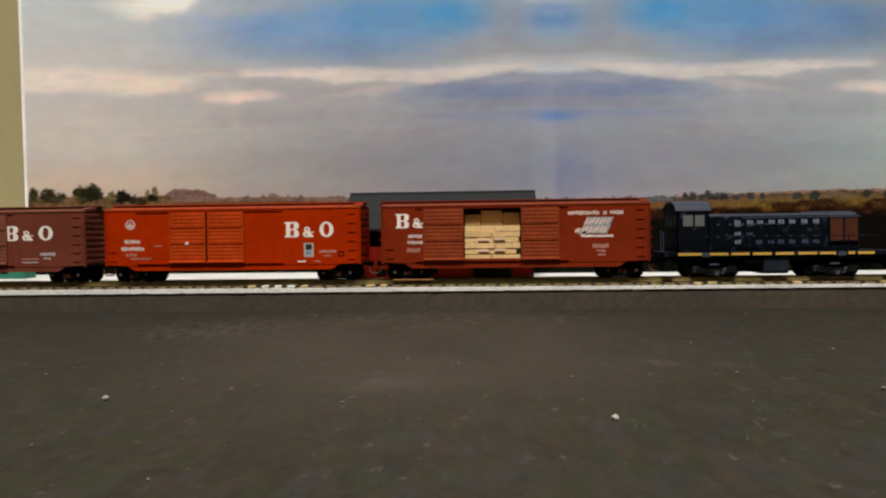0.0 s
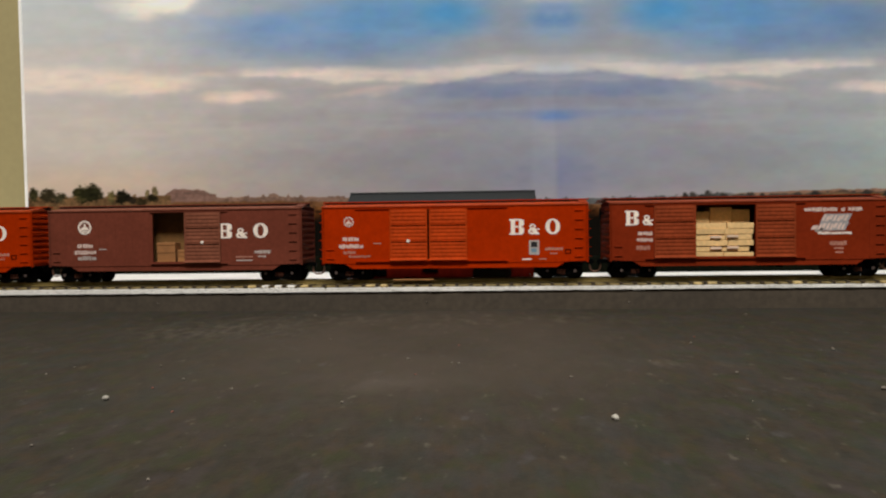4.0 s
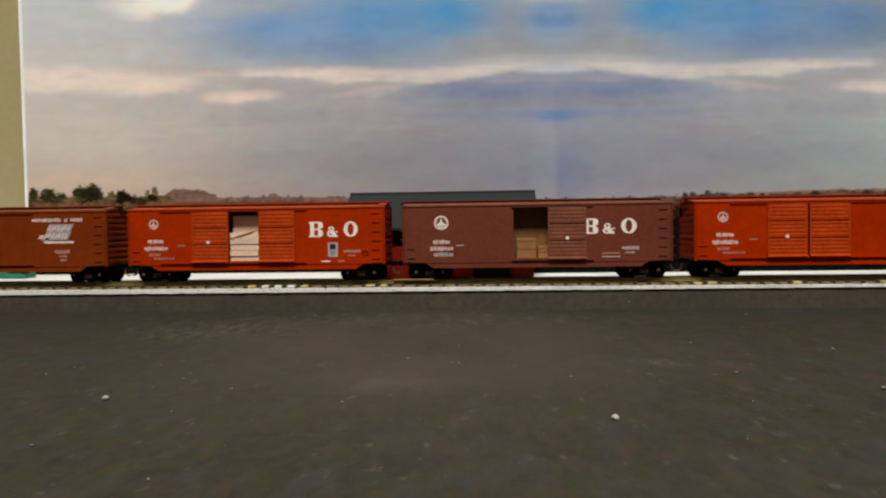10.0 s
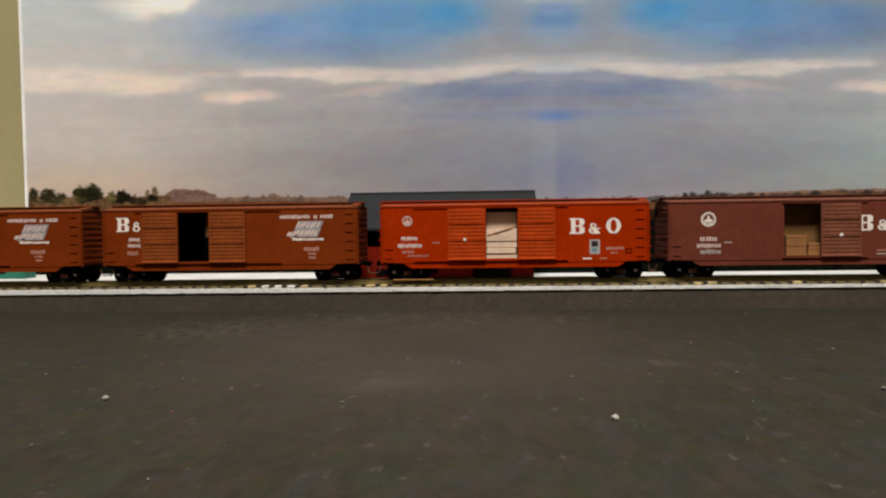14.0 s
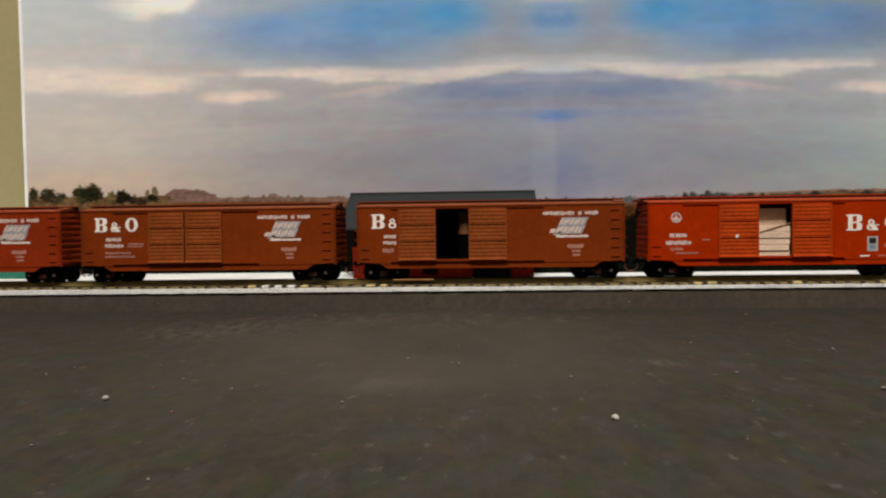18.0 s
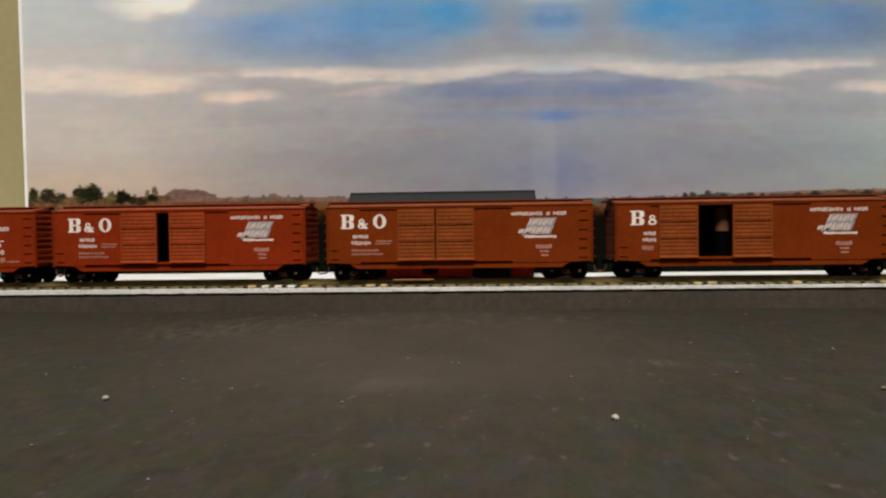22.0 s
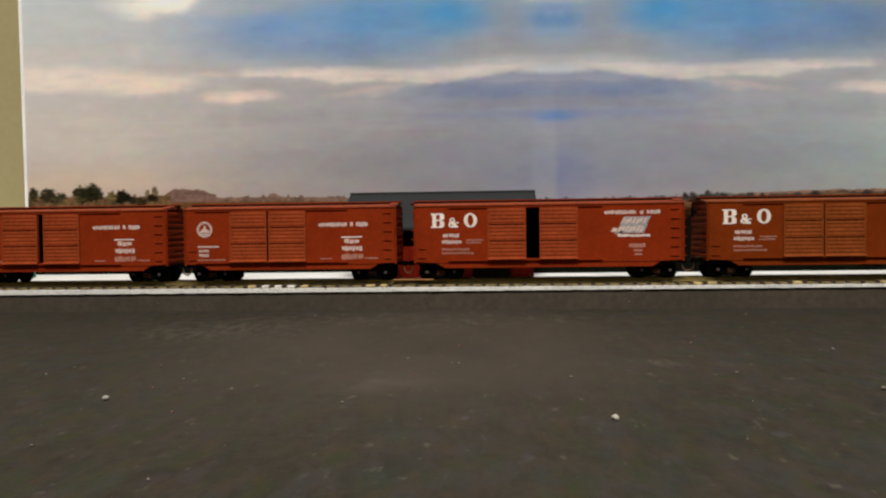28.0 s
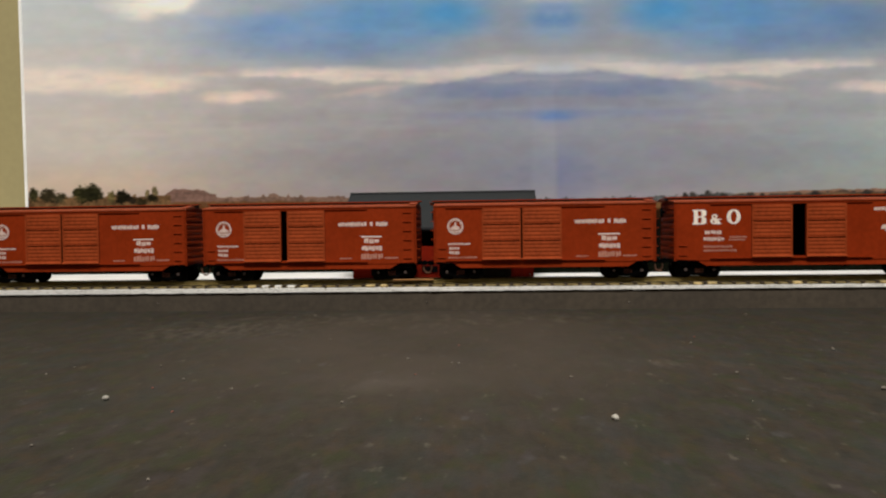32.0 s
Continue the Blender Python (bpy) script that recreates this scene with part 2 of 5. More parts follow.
def tube(bm, pts, r, n=6):
    """A thin round wire through points."""
    pts = [Vector(p) for p in pts]
    rings = []
    for i, p in enumerate(pts):
        d = (pts[min(i + 1, len(pts) - 1)] - pts[max(i - 1, 0)]).normalized()
        u = d.orthogonal().normalized() if abs(d.y) > 0.9 else Vector((0, 1, 0)).cross(d).normalized()
        w = d.cross(u)
        rings.append([bm.verts.new(p + r * (u * math.cos(2 * math.pi * k / n) + w * math.sin(2 * math.pi * k / n)))
                      for k in range(n)])
    for a, b in zip(rings, rings[1:]):
        for k in range(n):
            bm.faces.new((a[k], a[(k + 1) % n], b[(k + 1) % n], b[k]))
    bm.faces.new(rings[0][::-1])
    bm.faces.new(rings[-1])


def mesh_of(name, bm, mat, bevel=0.0):
    if bevel:
        bmesh.ops.bevel(bm, geom=list(bm.edges), offset=bevel, segments=1, affect="EDGES", clamp_overlap=True)
    bmesh.ops.recalc_face_normals(bm, faces=list(bm.faces))
    me = bpy.data.meshes.new(name)
    bm.to_mesh(me)
    bm.free()
    me.materials.append(mat)
    return me


def link(name, me, parent=None, m=None, label=""):
    ob = new(name, me)
    if parent:
        ob.parent = parent
    if m is not None:
        ob.matrix_basis = m
    return tagged(ob, label) if label else ob


def part(name, bm, mat, parent, label="", bevel=0.0):
    return link(name, mesh_of(name, bm, mat, bevel), parent, None, label)


SHARED = {}


def shared(key, build, mat, bevel=0.0):
    """One mesh for alike parts, built on the first call."""
    if key not in SHARED:
        bm = bmesh.new()
        build(bm)
        SHARED[key] = mesh_of(key, bm, mat, bevel)
    return SHARED[key]


def thing(name, label, category, group="", m=None, kind=""):
    ob = new(name)
    ob.empty_display_size = 0.01
    if m is not None:
        ob.matrix_basis = m
    return tagged(ob, label, category, group, kind)


def structure(name, bm, mat, label, category, bevel=0.0):
    return tagged(part(name, bm, mat, None, "", bevel), label, category, "", "structure")


# ---------------------------------------------------------------- the room and the table
DROP = 0.0014             # the track lies this much below the board behind it
CAR_Z = 0.0045             # foot of each car body
TABLE = -0.0163

bm = bmesh.new()
N = 46
grid = [[bm.verts.new((-2.35 + 4.7 * i / N, -2.38 + 2.65 * j / N, TABLE)) for j in range(N + 1)] for i in range(N + 1)]
for i in range(N):
    for j in range(N):
        bm.faces.new((grid[i][j], grid[i + 1][j], grid[i + 1][j + 1], grid[i][j + 1]))
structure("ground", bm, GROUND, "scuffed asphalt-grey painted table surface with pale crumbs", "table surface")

WALL_Y = 0.275
for name, dims in (("wall_north", (-2.4, 2.4, WALL_Y, WALL_Y + 0.1, -0.9, 1.5)), ("wall_south", (-2.4, 2.4, -2.5, -2.4, -0.9, 1.5)),
                   ("wall_west", (-2.5, -2.4, -2.5, WALL_Y + 0.1, -0.9, 1.5)), ("wall_east", (2.4, 2.5, -2.5, WALL_Y + 0.1, -0.9, 1.5))):
    bm = bmesh.new()
    box(bm, *dims)
    structure(name, bm, WALL_BEIGE if name == "wall_north" else WALL_DIM, "plain beige painted room wall" if name == "wall_north" else "plain brown painted room wall", "wall")
bm = bmesh.new()
box(bm, -2.5, 2.5, -2.5, WALL_Y + 0.1, 1.5, 1.55)
structure("ceiling", bm, CEILING_WHITE, "plain grey painted ceiling", "ceiling")
bm = bmesh.new()
box(bm, -2.5, 2.5, -2.5, WALL_Y + 0.1, -0.95, -0.9)
structure("floor", bm, FASCIA, "plain dark room floor", "floor")

# the layout's base: a dark painted board, and a white foam board on it with a roughly cut edge
FRONT = -0.0215
def foam_depth(x):
    """The white board's edge is cut thicker at one end of the scene than at the other."""
    return 0.0042 - 0.0013 * min(1.0, max(0.0, (x + 0.3) / 0.6))


bm = bmesh.new()
prism_y(bm, [(-2.1, TABLE), (2.1, TABLE), (2.1, -0.0029), (0.3, -0.0029), (-0.3, -0.0042), (-2.1, -0.0042)], FRONT, 0.262)
structure("baseboard", bm, FASCIA, "dark grey painted edge of the layout base", "layout base")
bm = bmesh.new()
top, low, back = [], [], []
for i in range(1401):
    x = -2.1 + 0.003 * i
    cut = 0.0005 * noise.noise((x * 90, 0, 0)) + 0.0003 * noise.noise((x * 400, 3, 0))
    top.append(bm.verts.new((x, FRONT - 0.0012 + cut, -DROP + 0.00035 * noise.noise((x * 150, 7, 0)))))
    low.append(bm.verts.new((x, FRONT - 0.0012 + cut * 0.7, -foam_depth(x) + 0.00025 * noise.noise((x * 120, 9, 0)))))
    back.append(bm.verts.new((x, 0.262, -DROP)))
for i in range(1400):
    bm.faces.new((low[i], low[i + 1], top[i + 1], top[i]))
    bm.faces.new((top[i], top[i + 1], back[i + 1], back[i]))
structure("trim", bm, FOAM_WHITE, "white foam board under the track with rough edge", "layout board")

bm = bmesh.new()
box(bm, -2.1, 2.1, 0.0200, 0.262, -DROP + 0.0002, 0.0003)
structure("layout_top", bm, PAPER_WHITE, "clean white board surface behind the track", "layout board")

# ---------------------------------------------------------------- the printed backdrop


def value_noise(x, y, seed):
    tab = np.random.RandomState(seed).rand(256, 256)
    xi, yi = np.floor(x).astype(int), np.floor(y).astype(int)
    fx, fy = x - xi, y - yi
    fx, fy = fx * fx * (3 - 2 * fx), fy * fy * (3 - 2 * fy)
    xi, yi = xi % 255, yi % 255
    return (tab[xi, yi] * (1 - fx) * (1 - fy) + tab[xi + 1, yi] * fx * (1 - fy)
            + tab[xi, yi + 1] * (1 - fx) * fy + tab[xi + 1, yi + 1] * fx * fy)


def fbm(x, y, seed, octaves=4):
    return sum(value_noise(x * 2 ** k + 17 * k, y * 2 ** k + 31 * k, seed + k) * 0.5 ** k for k in range(octaves)) / (2 - 0.5 ** (octaves - 1))


def print_colours(x, y):
    """The printed picture: a cloudy evening sky over brown fields, mirrored at the seam (x = 985). Units: 1712 to the metre."""
    side = x
    x = 985 - np.abs(x - 985)
    ink = np.array([1.045, 1.055, 1.055])
    levels = [-120, 0, 60, 110, 150, 200, 250, 300, 345]
    rgb = np.stack([np.interp(y, levels, c) for c in ([166, 168, 163, 168, 167, 163, 159, 154, 154], [176, 176, 170, 168, 164, 159, 154, 147, 142],
                                                      [186, 184, 180, 172, 168, 163, 157, 149, 141])], -1) * ink
    wisps = fbm(x / 130.0, y / 30.0, 3, 3)
    puffs = fbm(x / 80.0, y / 45.0, 11, 3)
    shreds = fbm(x / 42.0, y / 9.0, 90, 4)
    billow = fbm(x / 26.0, y / 14.0, 140, 3)
    wx, wy = x + 50 * (puffs - 0.5), y + 12 * (wisps - 0.5) + 6 * (shreds - 0.5)

    def lay(colour, weight):
        w = np.clip(weight, 0, 1)[..., None]
        rgb[:] = rgb * (1 - w) + np.array(colour, float) * ink * w

    def spot(x0, y0, sx, sy):
        return np.exp(-0.5 * (((wx - x0) / sx) ** 2 + ((wy - y0) / sy) ** 2))

    def ease(v):
        v = np.clip(v, 0, 1)
        return v * v * (3 - 2 * v)

    def ribbon(xs, tops, bots, fade, soft_top, soft_bot, ragged=5.0):
        """A band of cloud between two lines, with torn edges, fading along its length."""
        rag = ragged * (shreds - 0.5) + ragged * (billow - 0.5)
        t, b = np.interp(x, xs, tops) + rag, np.interp(x, xs, bots) + 0.7 * rag
        torn = np.clip(0.45 + 1.3 * (0.6 * shreds + 0.4 * billow - 0.12), 0, 1.05)
        return ease((y - t) / (1.7 * soft_top) + 0.5) * ease((b - y) / (1.7 * soft_bot) + 0.5) * np.interp(x, xs, fade) * torn

    # grey veil and blue breaks in the upper sky
    lay((174, 177, 176), 0.7 * spot(120, 45, 170, 42))
    lay((182, 176, 172), 0.6 * spot(90, 88, 130, 16))
    lay((128, 149, 183), 0.85 * spot(470, 48, 92, 32) * (0.75 + 0.5 * puffs))
    lay((102, 144, 190), 0.88 * spot(640, 48, 110, 34) * (0.75 + 0.5 * puffs))
    lay((82, 142, 190), 0.95 * spot(800, 30, 70, 24) * (0.6 + 0.8 * puffs))
    lay((96, 146, 192), 0.6 * spot(700, 12, 70, 18))
    lay((120, 140, 176), 0.6 * spot(600, 82, 90, 14))
    lay((152, 149, 160), 0.75 * spot(900, 40, 34, 34))
    lay((166, 158, 158), 0.65 * spot(890, 84, 60, 16))
    lay((88, 128, 184), 0.65 * spot(985, 38, 36, 20) * (0.6 + 0.8 * billow))
    lay((196, 188, 190), 0.75 * ribbon([915, 940, 985], [-40, -40, -40], [2, 10, 8], [0, 1, 1], 5, 9, 8))
    # bright cloud at the top
    lay((222, 214, 206), 0.9 * ribbon([165, 210, 240, 265, 290, 330, 365], [-90] * 7, [0, 20, 27, 26, 18, 12, -4], [0, 0.45, 0.7, 0.9, 1, 1, 0], 5, 13, 10))
    lay((250, 240, 226), 0.8 * spot(300, -4, 32, 11))
    lay((176, 174, 176), 0.5 * ribbon([330, 370, 470, 560], [2, 0, 2, 6], [24, 24, 20, 12], [0, 1, 0.7, 0], 10, 12, 10))
    # warm band on one side
    lay((218, 203, 190), 0.88 * ribbon([40, 150, 250, 330, 385], [106, 112, 120, 130, 136], [150, 152, 158, 152, 148], [0.75, 0.85, 1, 0.9, 0], 16, 14, 8))
    lay((228, 208, 190), 0.6 * ribbon([190, 250, 310, 350], [134, 134, 134, 140], [158, 163, 154, 148], [0, 1, 0.9, 0], 10, 8, 8))
    lay((176, 166, 164), 0.55 * ribbon([230, 300, 380, 440], [104, 106, 112, 116], [120, 124, 130, 126], [0, 1, 1, 0], 10, 8, 8))
    # long bright streaks
    lay((205, 186, 178), 0.55 * ribbon([330, 360, 400, 430], [124, 122, 124, 126], [130, 130, 132, 132], [0, 1, 0.8, 0.2], 5, 6, 5))
    lay((228, 210, 200), 0.98 * ribbon([405, 440, 520, 600, 660, 720, 770], [122, 119, 119, 118, 121, 124, 124], [130, 131, 134, 146, 143, 146, 148],
                                       [0, 0.75, 0.9, 1, 0.92, 0.85, 0.8], 10, 5, 8))
    lay((160, 154, 158), 0.65 * ribbon([400, 470, 540, 640, 740], [138, 140, 146, 150, 154], [150, 152, 154, 156, 160], [0, 1, 0.9, 0.6, 0], 6, 6, 6))
    lay((224, 202, 190), 0.92 * ribbon([335, 370, 420, 470, 515], [163, 158, 154, 155, 160], [170, 174, 178, 174, 168], [0, 0.8, 1, 0.9, 0], 8, 8, 9))
    lay((205, 186, 178), 0.75 * ribbon([560, 600, 630, 670, 710, 740], [162, 162, 154, 152, 150, 150], [172, 172, 168, 168, 160, 154], [0, 0.5, 0.85, 1, 0.6, 0], 6, 7, 8))
    # the shaded mound of cloud and its bright crest
    mound_x = [700, 750, 790, 840, 880, 910, 945, 985]
    mound_y = [158, 150, 146, 138, 133, 130, 132, 133]
    rag = 6 * (shreds - 0.5) + 5 * (billow - 0.5)
    mound = np.interp(x, mound_x, mound_y) + rag
    lay((200, 189, 182), 0.78 * ribbon([735, 790, 850, 920, 985], [126, 120, 107, 103, 106], np.interp([735, 790, 850, 920, 985], mound_x, mound_y),
                                       [0.3, 0.95, 0.9, 0.85, 0.8], 16, 5, 9))
    lay((222, 206, 196), 0.75 * ribbon([760, 830, 900, 960], [126, 120, 114, 112], [142, 134, 126, 122], [0, 1, 0.8, 0], 6, 6, 10))
    lay((186, 192, 198), 0.6 * ribbon([925, 955, 985], [114, 116, 116], [132, 138, 138], [0, 1, 1], 10, 6, 6))
    body = ease((y - mound + 4) / 10) * np.interp(x, [660, 740, 800, 985], [0, 0.55, 0.9, 0.85])
    lay((126, 131, 155), 0.92 * body * np.exp(-np.clip(y - mound, 0, 200) / 66.0))
    lay((118, 128, 160), 0.62 * ribbon([740, 800, 860, 920, 985], [156, 154, 154, 154, 156], [172, 176, 178, 176, 172], [0, 0.8, 1, 1, 0.7], 10, 10, 7))
    lay((142, 136, 146), 0.55 * ribbon([760, 820, 900, 985], [180, 180, 178, 176], [196, 196, 196, 192], [0, 0.8, 0.7, 0.6], 8, 8, 6))
    lay((122, 130, 160), 0.55 * ribbon([720, 800, 900, 985], [202, 200, 199, 198], [210, 211, 213, 214], [0, 0.7, 0.8, 1], 7, 7, 5))
    lay((92, 126, 182), 0.6 * spot(985, 209, 26, 8))
    # lower sky: faint pink and lilac drifts
    lay((152, 146, 150), 0.5 * ribbon([360, 430, 560, 700], [192, 190, 190, 194], [214, 214, 210, 206], [0, 1, 0.8, 0], 14, 12, 8))
    lay((164, 148, 148), 0.55 * ribbon([620, 680, 760, 860], [226, 226, 228, 232], [246, 246, 244, 240], [0, 1, 0.9, 0], 12, 12, 8))
    lay((184, 178, 168), 0.6 * spot(150, 230, 230, 55))
    lay((186, 164, 140), 0.55 * spot(140, 318, 220, 26))
    lay((134, 131, 138), 0.5 * spot(720, 290, 190, 38))
    lay((122, 124, 148), 0.5 * spot(985, 312, 95, 32))
    rgb *= (1 + np.interp(y, [120, 240], [0.10, 0.06]) * np.interp(x, [200, 600], [0.35, 1]) * (wisps - 0.5) + 0.05 * (fbm(x / 30.0, y / 16.0, 40) - 0.5)
            + 0.035 * np.interp(y, [90, 130, 220, 300], [0.5, 1, 1, 0.3]) * (fbm(x / 70.0, y / 7.0, 44, 2) - 0.5))[..., None]
    # brighter towards one end: the lamp's falloff is countered in the print's colour
    rgb *= np.interp(x, [45, 250, 450, 700], [1.16, 1.12, 1.03, 1.0])[..., None]
    for c in range(3):
        rgb[..., c] *= 1 + 0.06 * (fbm(x / 22.0, y / 12.0, 200 + 9 * c, 3) - 0.5) * np.interp(x, [60, 300], [0.4, 1])
    drift = np.interp(side, [250, 1000], [0, 1])[..., None]
    rgb *= (1 - drift) * np.array([1.025, 1.0, 0.98]) + drift * np.array([0.975, 1.0, 1.02])
    # the seam where two sheets meet, slightly off in tone
    rgb *= 1 + 0.03 * (np.interp(side, [938, 948, 980, 986], [0, 1, 1, 0]) * np.clip((y - 120) / 60, 0, 1))[..., None]
    rgb *= 1 + (np.interp(side, [984, 992, 1010, 1060], [0, 1, 0.7, 0]) * np.clip((y - 220) / 80, 0, 1))[..., None] * np.array([-0.07, -0.06, 0.02])
    # far end tinted, and darkened above: uneven lens brightness put into the print
    rgb *= 1 + np.interp(side, [1250, 1600], [0, 1])[..., None] * np.clip((y - 180) / 100, 0, 1)[..., None] * np.array([-0.05, 0.035, 0.03])
    rgb *= 1 - 0.13 * np.interp(side, [1280, 1560], [0, 1])[..., None] * np.clip((150 - y) / 80, 0, 1)[..., None]

    # far hills, trees and fields
    rough = fbm(x / 9.0, y * 0 + 2.5, 60, 3)
    leaf = fbm(x / 5.0, y / 4.0, 70, 3)
    veg = fbm(x / 22.0, y / 7.0, 80)

    horizon = np.interp(x, [40, 500, 600, 790, 985], [347, 347, 350, 357, 361])

    def land(colour, mask, lo=0.7, hi=0.6):
        tone = (lo + hi * (0.5 * leaf + 0.5 * veg))[..., None]
        m = np.clip(mask, 0, 1)[..., None]
        rgb[:] = rgb * (1 - m) + np.array(colour, float) * tone * m

    land((134, 102, 84), (y - (horizon - 4 * rough - 3 * leaf)) / 2)
    land((124, 95, 84), ((y + 6 * (leaf - 0.5)) - np.interp(x, [276, 290, 304, 345, 366, 380, 384], [349, 336, 327, 329, 333, 338, 351])) / 2 * (np.abs(x - 330) < 54))
    far_side = np.interp(side, [1150, 1300], [0, 1])
    bushes = horizon - 2 + 4 * far_side - (26 - 10 * far_side) * np.clip(fbm(x / 15.0, y * 0 + 8.5, 120, 3) - 0.42, 0, 0.4) - 4 * (leaf - 0.5)
    blue = np.clip((x - 620) / 120, 0, 1)
    land((116, 91, 78), (y - bushes) / 2 * (1 - blue) * (x > 372), 0.55, 0.9)
    land((84, 84, 84), (y - bushes) / 2 * blue, 0.55, 0.9)
    land((70, 62, 56), (y - bushes) / 2 * far_side, 0.55, 0.9)
    land((106, 72, 46), (y - (horizon + 6 - 5 * rough)) / 3)
    land((88, 88, 88), np.clip((y - (horizon - 1 - 9 * rough)) / 2, 0, 1) * np.clip((horizon + 6 - y) / 4, 0, 1) * np.clip((x - 640) / 60, 0, 1) * (veg > 0.45))

    land((112, 84, 56), (y - (342 - 18 * rough * leaf)) / 3 * (x < 300), 0.4, 1.1)

    def tree(x0, y0, r, tall, colour):
        d = ((x - x0) / r) ** 2 + ((y - y0) / (r * tall)) ** 2 + 1.1 * (leaf - 0.5) + 0.5 * (veg - 0.5)
        land(tuple(0.82 * c for c in colour), (1.0 - d) * 1.8, 0.32, 1.3)

    for x0, y0, r, tall, colour in ((52, 336, 10, 1.4, (62, 58, 34)), (78, 338, 19, 0.75, (60, 52, 34)), (99, 342, 15, 0.75, (66, 60, 40)),
                                    (138, 336, 18, 0.9, (66, 62, 34)), (155, 333, 24, 0.72, (48, 46, 26)), (192, 341, 8, 1.5, (118, 104, 62)),
                                    (212, 342, 15, 0.95, (36, 32, 20)), (228, 348, 10, 0.7, (54, 44, 32)), (246, 351, 11, 0.7, (66, 54, 32)),
                                    (257, 336, 5, 1.6, (146, 128, 90)), (271, 333, 6, 2.0, (140, 124, 88)), (267, 344, 10, 0.9, (44, 38, 22))):
        tree(x0, y0, r, tall, colour)

    def far_tree(x0, y0, r, tall, colour):
        d = ((side - x0) / r) ** 2 + ((y - y0) / (r * tall)) ** 2 + 1.0 * (leaf - 0.5)
        land(colour, (1.0 - d) * 1.6, 0.4, 1.1)

    # beyond the seam: a low autumn knoll and a broken row of dark trees
    far_tree(1470, 362, 44, 0.34, (122, 90, 66))
    for x0, y0, r, tall in ((1212, 355, 6, 1.1), (1225, 354, 6, 1.1), (1240, 357, 8, 0.6), (1252, 354, 7, 1.1), (1263, 357, 9, 0.6), (1279, 356, 8, 0.9), (1301, 358, 6, 0.9),
                            (1326, 357, 8, 0.9), (1346, 357, 5, 1.3), (1406, 357, 9, 0.8), (1436, 356, 10, 0.8), (1527, 355, 7, 1.1), (1566, 357, 10, 0.7)):
        far_tree(x0, y0 - 2, 1.15 * r, tall, (56, 52, 48))
    land((112, 70, 36), (y - (horizon + 10 + 4 * veg)) / 5, 0.35, 1.2)
    rgb *= 1 + np.interp(side, [1100, 1350], [0, 1])[..., None] * np.clip((y - horizon - 4) / 8, 0, 1)[..., None] * np.array([-0.06, 0.14, 0.0])
    for x0, y0, r in ((1380, 372, 26), (1418, 368, 22), (1450, 367, 26), (1556, 366, 24)):
        far_tree(x0, y0, r, 0.28, (58, 38, 20))
    land((52, 28, 12), (y - 366 - 30 * (veg - 0.5)) / 12, 0.4, 1.1)
    land((13, 10, 6), (y - 378 - 20 * (veg - 0.5)) / 14)
    return np.clip(rgb, 2, 252)


def backdrop():
    cols = np.linspace(38, 1780, 872)
    rows = np.concatenate([np.arange(-150, 309, 3.0), np.arange(310, 372, 1.0), np.arange(372, 467, 4.0), [467.0]])
    gx, gy = np.meshgrid(cols, rows)
    rgb = print_colours(gx, gy) / 255.0
    rgb = np.where(rgb > 0.04045, ((rgb + 0.055) / 1.055) ** 2.4, rgb / 12.92)
    nr, nc = gx.shape
    co = np.stack([(gx - 985) / 1712, np.zeros_like(gx), 0.0367 + (408 - gy) / 1712], -1).reshape(-1, 3)
    idx = np.arange(nr * nc).reshape(nr, nc)
    quads = np.stack([idx[1:, :-1], idx[1:, 1:], idx[:-1, 1:], idx[:-1, :-1]], -1).reshape(-1, 4)
    me = bpy.data.meshes.new("backdrop_print")
    me.from_pydata(co.tolist(), [], quads.tolist())
    att = me.color_attributes.new("print", "FLOAT_COLOR", "POINT")
    att.data.foreach_set("color", np.concatenate([rgb, np.ones((nr, nc, 1))], -1).astype(np.float32).ravel())
    m = bpy.data.materials.new("printed_sky_paper")
    m.use_nodes = True
    n, l = m.node_tree.nodes, m.node_tree.links
    a = n.new("ShaderNodeVertexColor")
    a.layer_name = "print"
    l.new(a.outputs["Color"], n["Principled BSDF"].inputs["Base Color"])
    n["Principled BSDF"].inputs["Roughness"].default_value = 0.75
    n["Principled BSDF"].inputs["Specular IOR Level"].default_value = 0.03
    me.materials.append(m)
    where = pose(0.1010, 0.2460, 0, 0, 0, 2.5)
    root = thing("backdrop", "paper backdrop printed with cloudy evening sky and fields", "backdrop", "", where, "structure")
    sheet = link("printed_sheet", me, root)
    bm = bmesh.new()
    top = 0.0367 + (408 + 152) / 1712
    prism_y(bm, [((38.0 - 985) / 1712, 0.0004), ((1782 - 985) / 1712, 0.0004), ((1782 - 985) / 1712, top), ((33.5 - 985) / 1712, top)], 0.0004, 0.0030)
    prism_y(bm, [((37.5 - 985) / 1712, 0.0004), ((42.5 - 985) / 1712, 0.0004), ((38.0 - 985) / 1712, top), ((33.0 - 985) / 1712, top)], -0.0006, 0.0004)
    part("white_margin", bm, PAPER_WHITE, root, "white unprinted paper edge")


backdrop()

# ---------------------------------------------------------------- the track
PITCH = 0.0091


def rail_outline(y):
    return [(y - 0.0011, 0.0021), (y + 0.0011, 0.0021), (y + 0.0011, 0.0025), (y + 0.0003, 0.0028), (y + 0.0003, 0.0037),
            (y + 0.0005, 0.0039), (y + 0.0005, 0.0045), (y - 0.0005, 0.0045), (y - 0.0005, 0.0039), (y - 0.0003, 0.0037),
            (y - 0.0003, 0.0028), (y - 0.0011, 0.0025)]


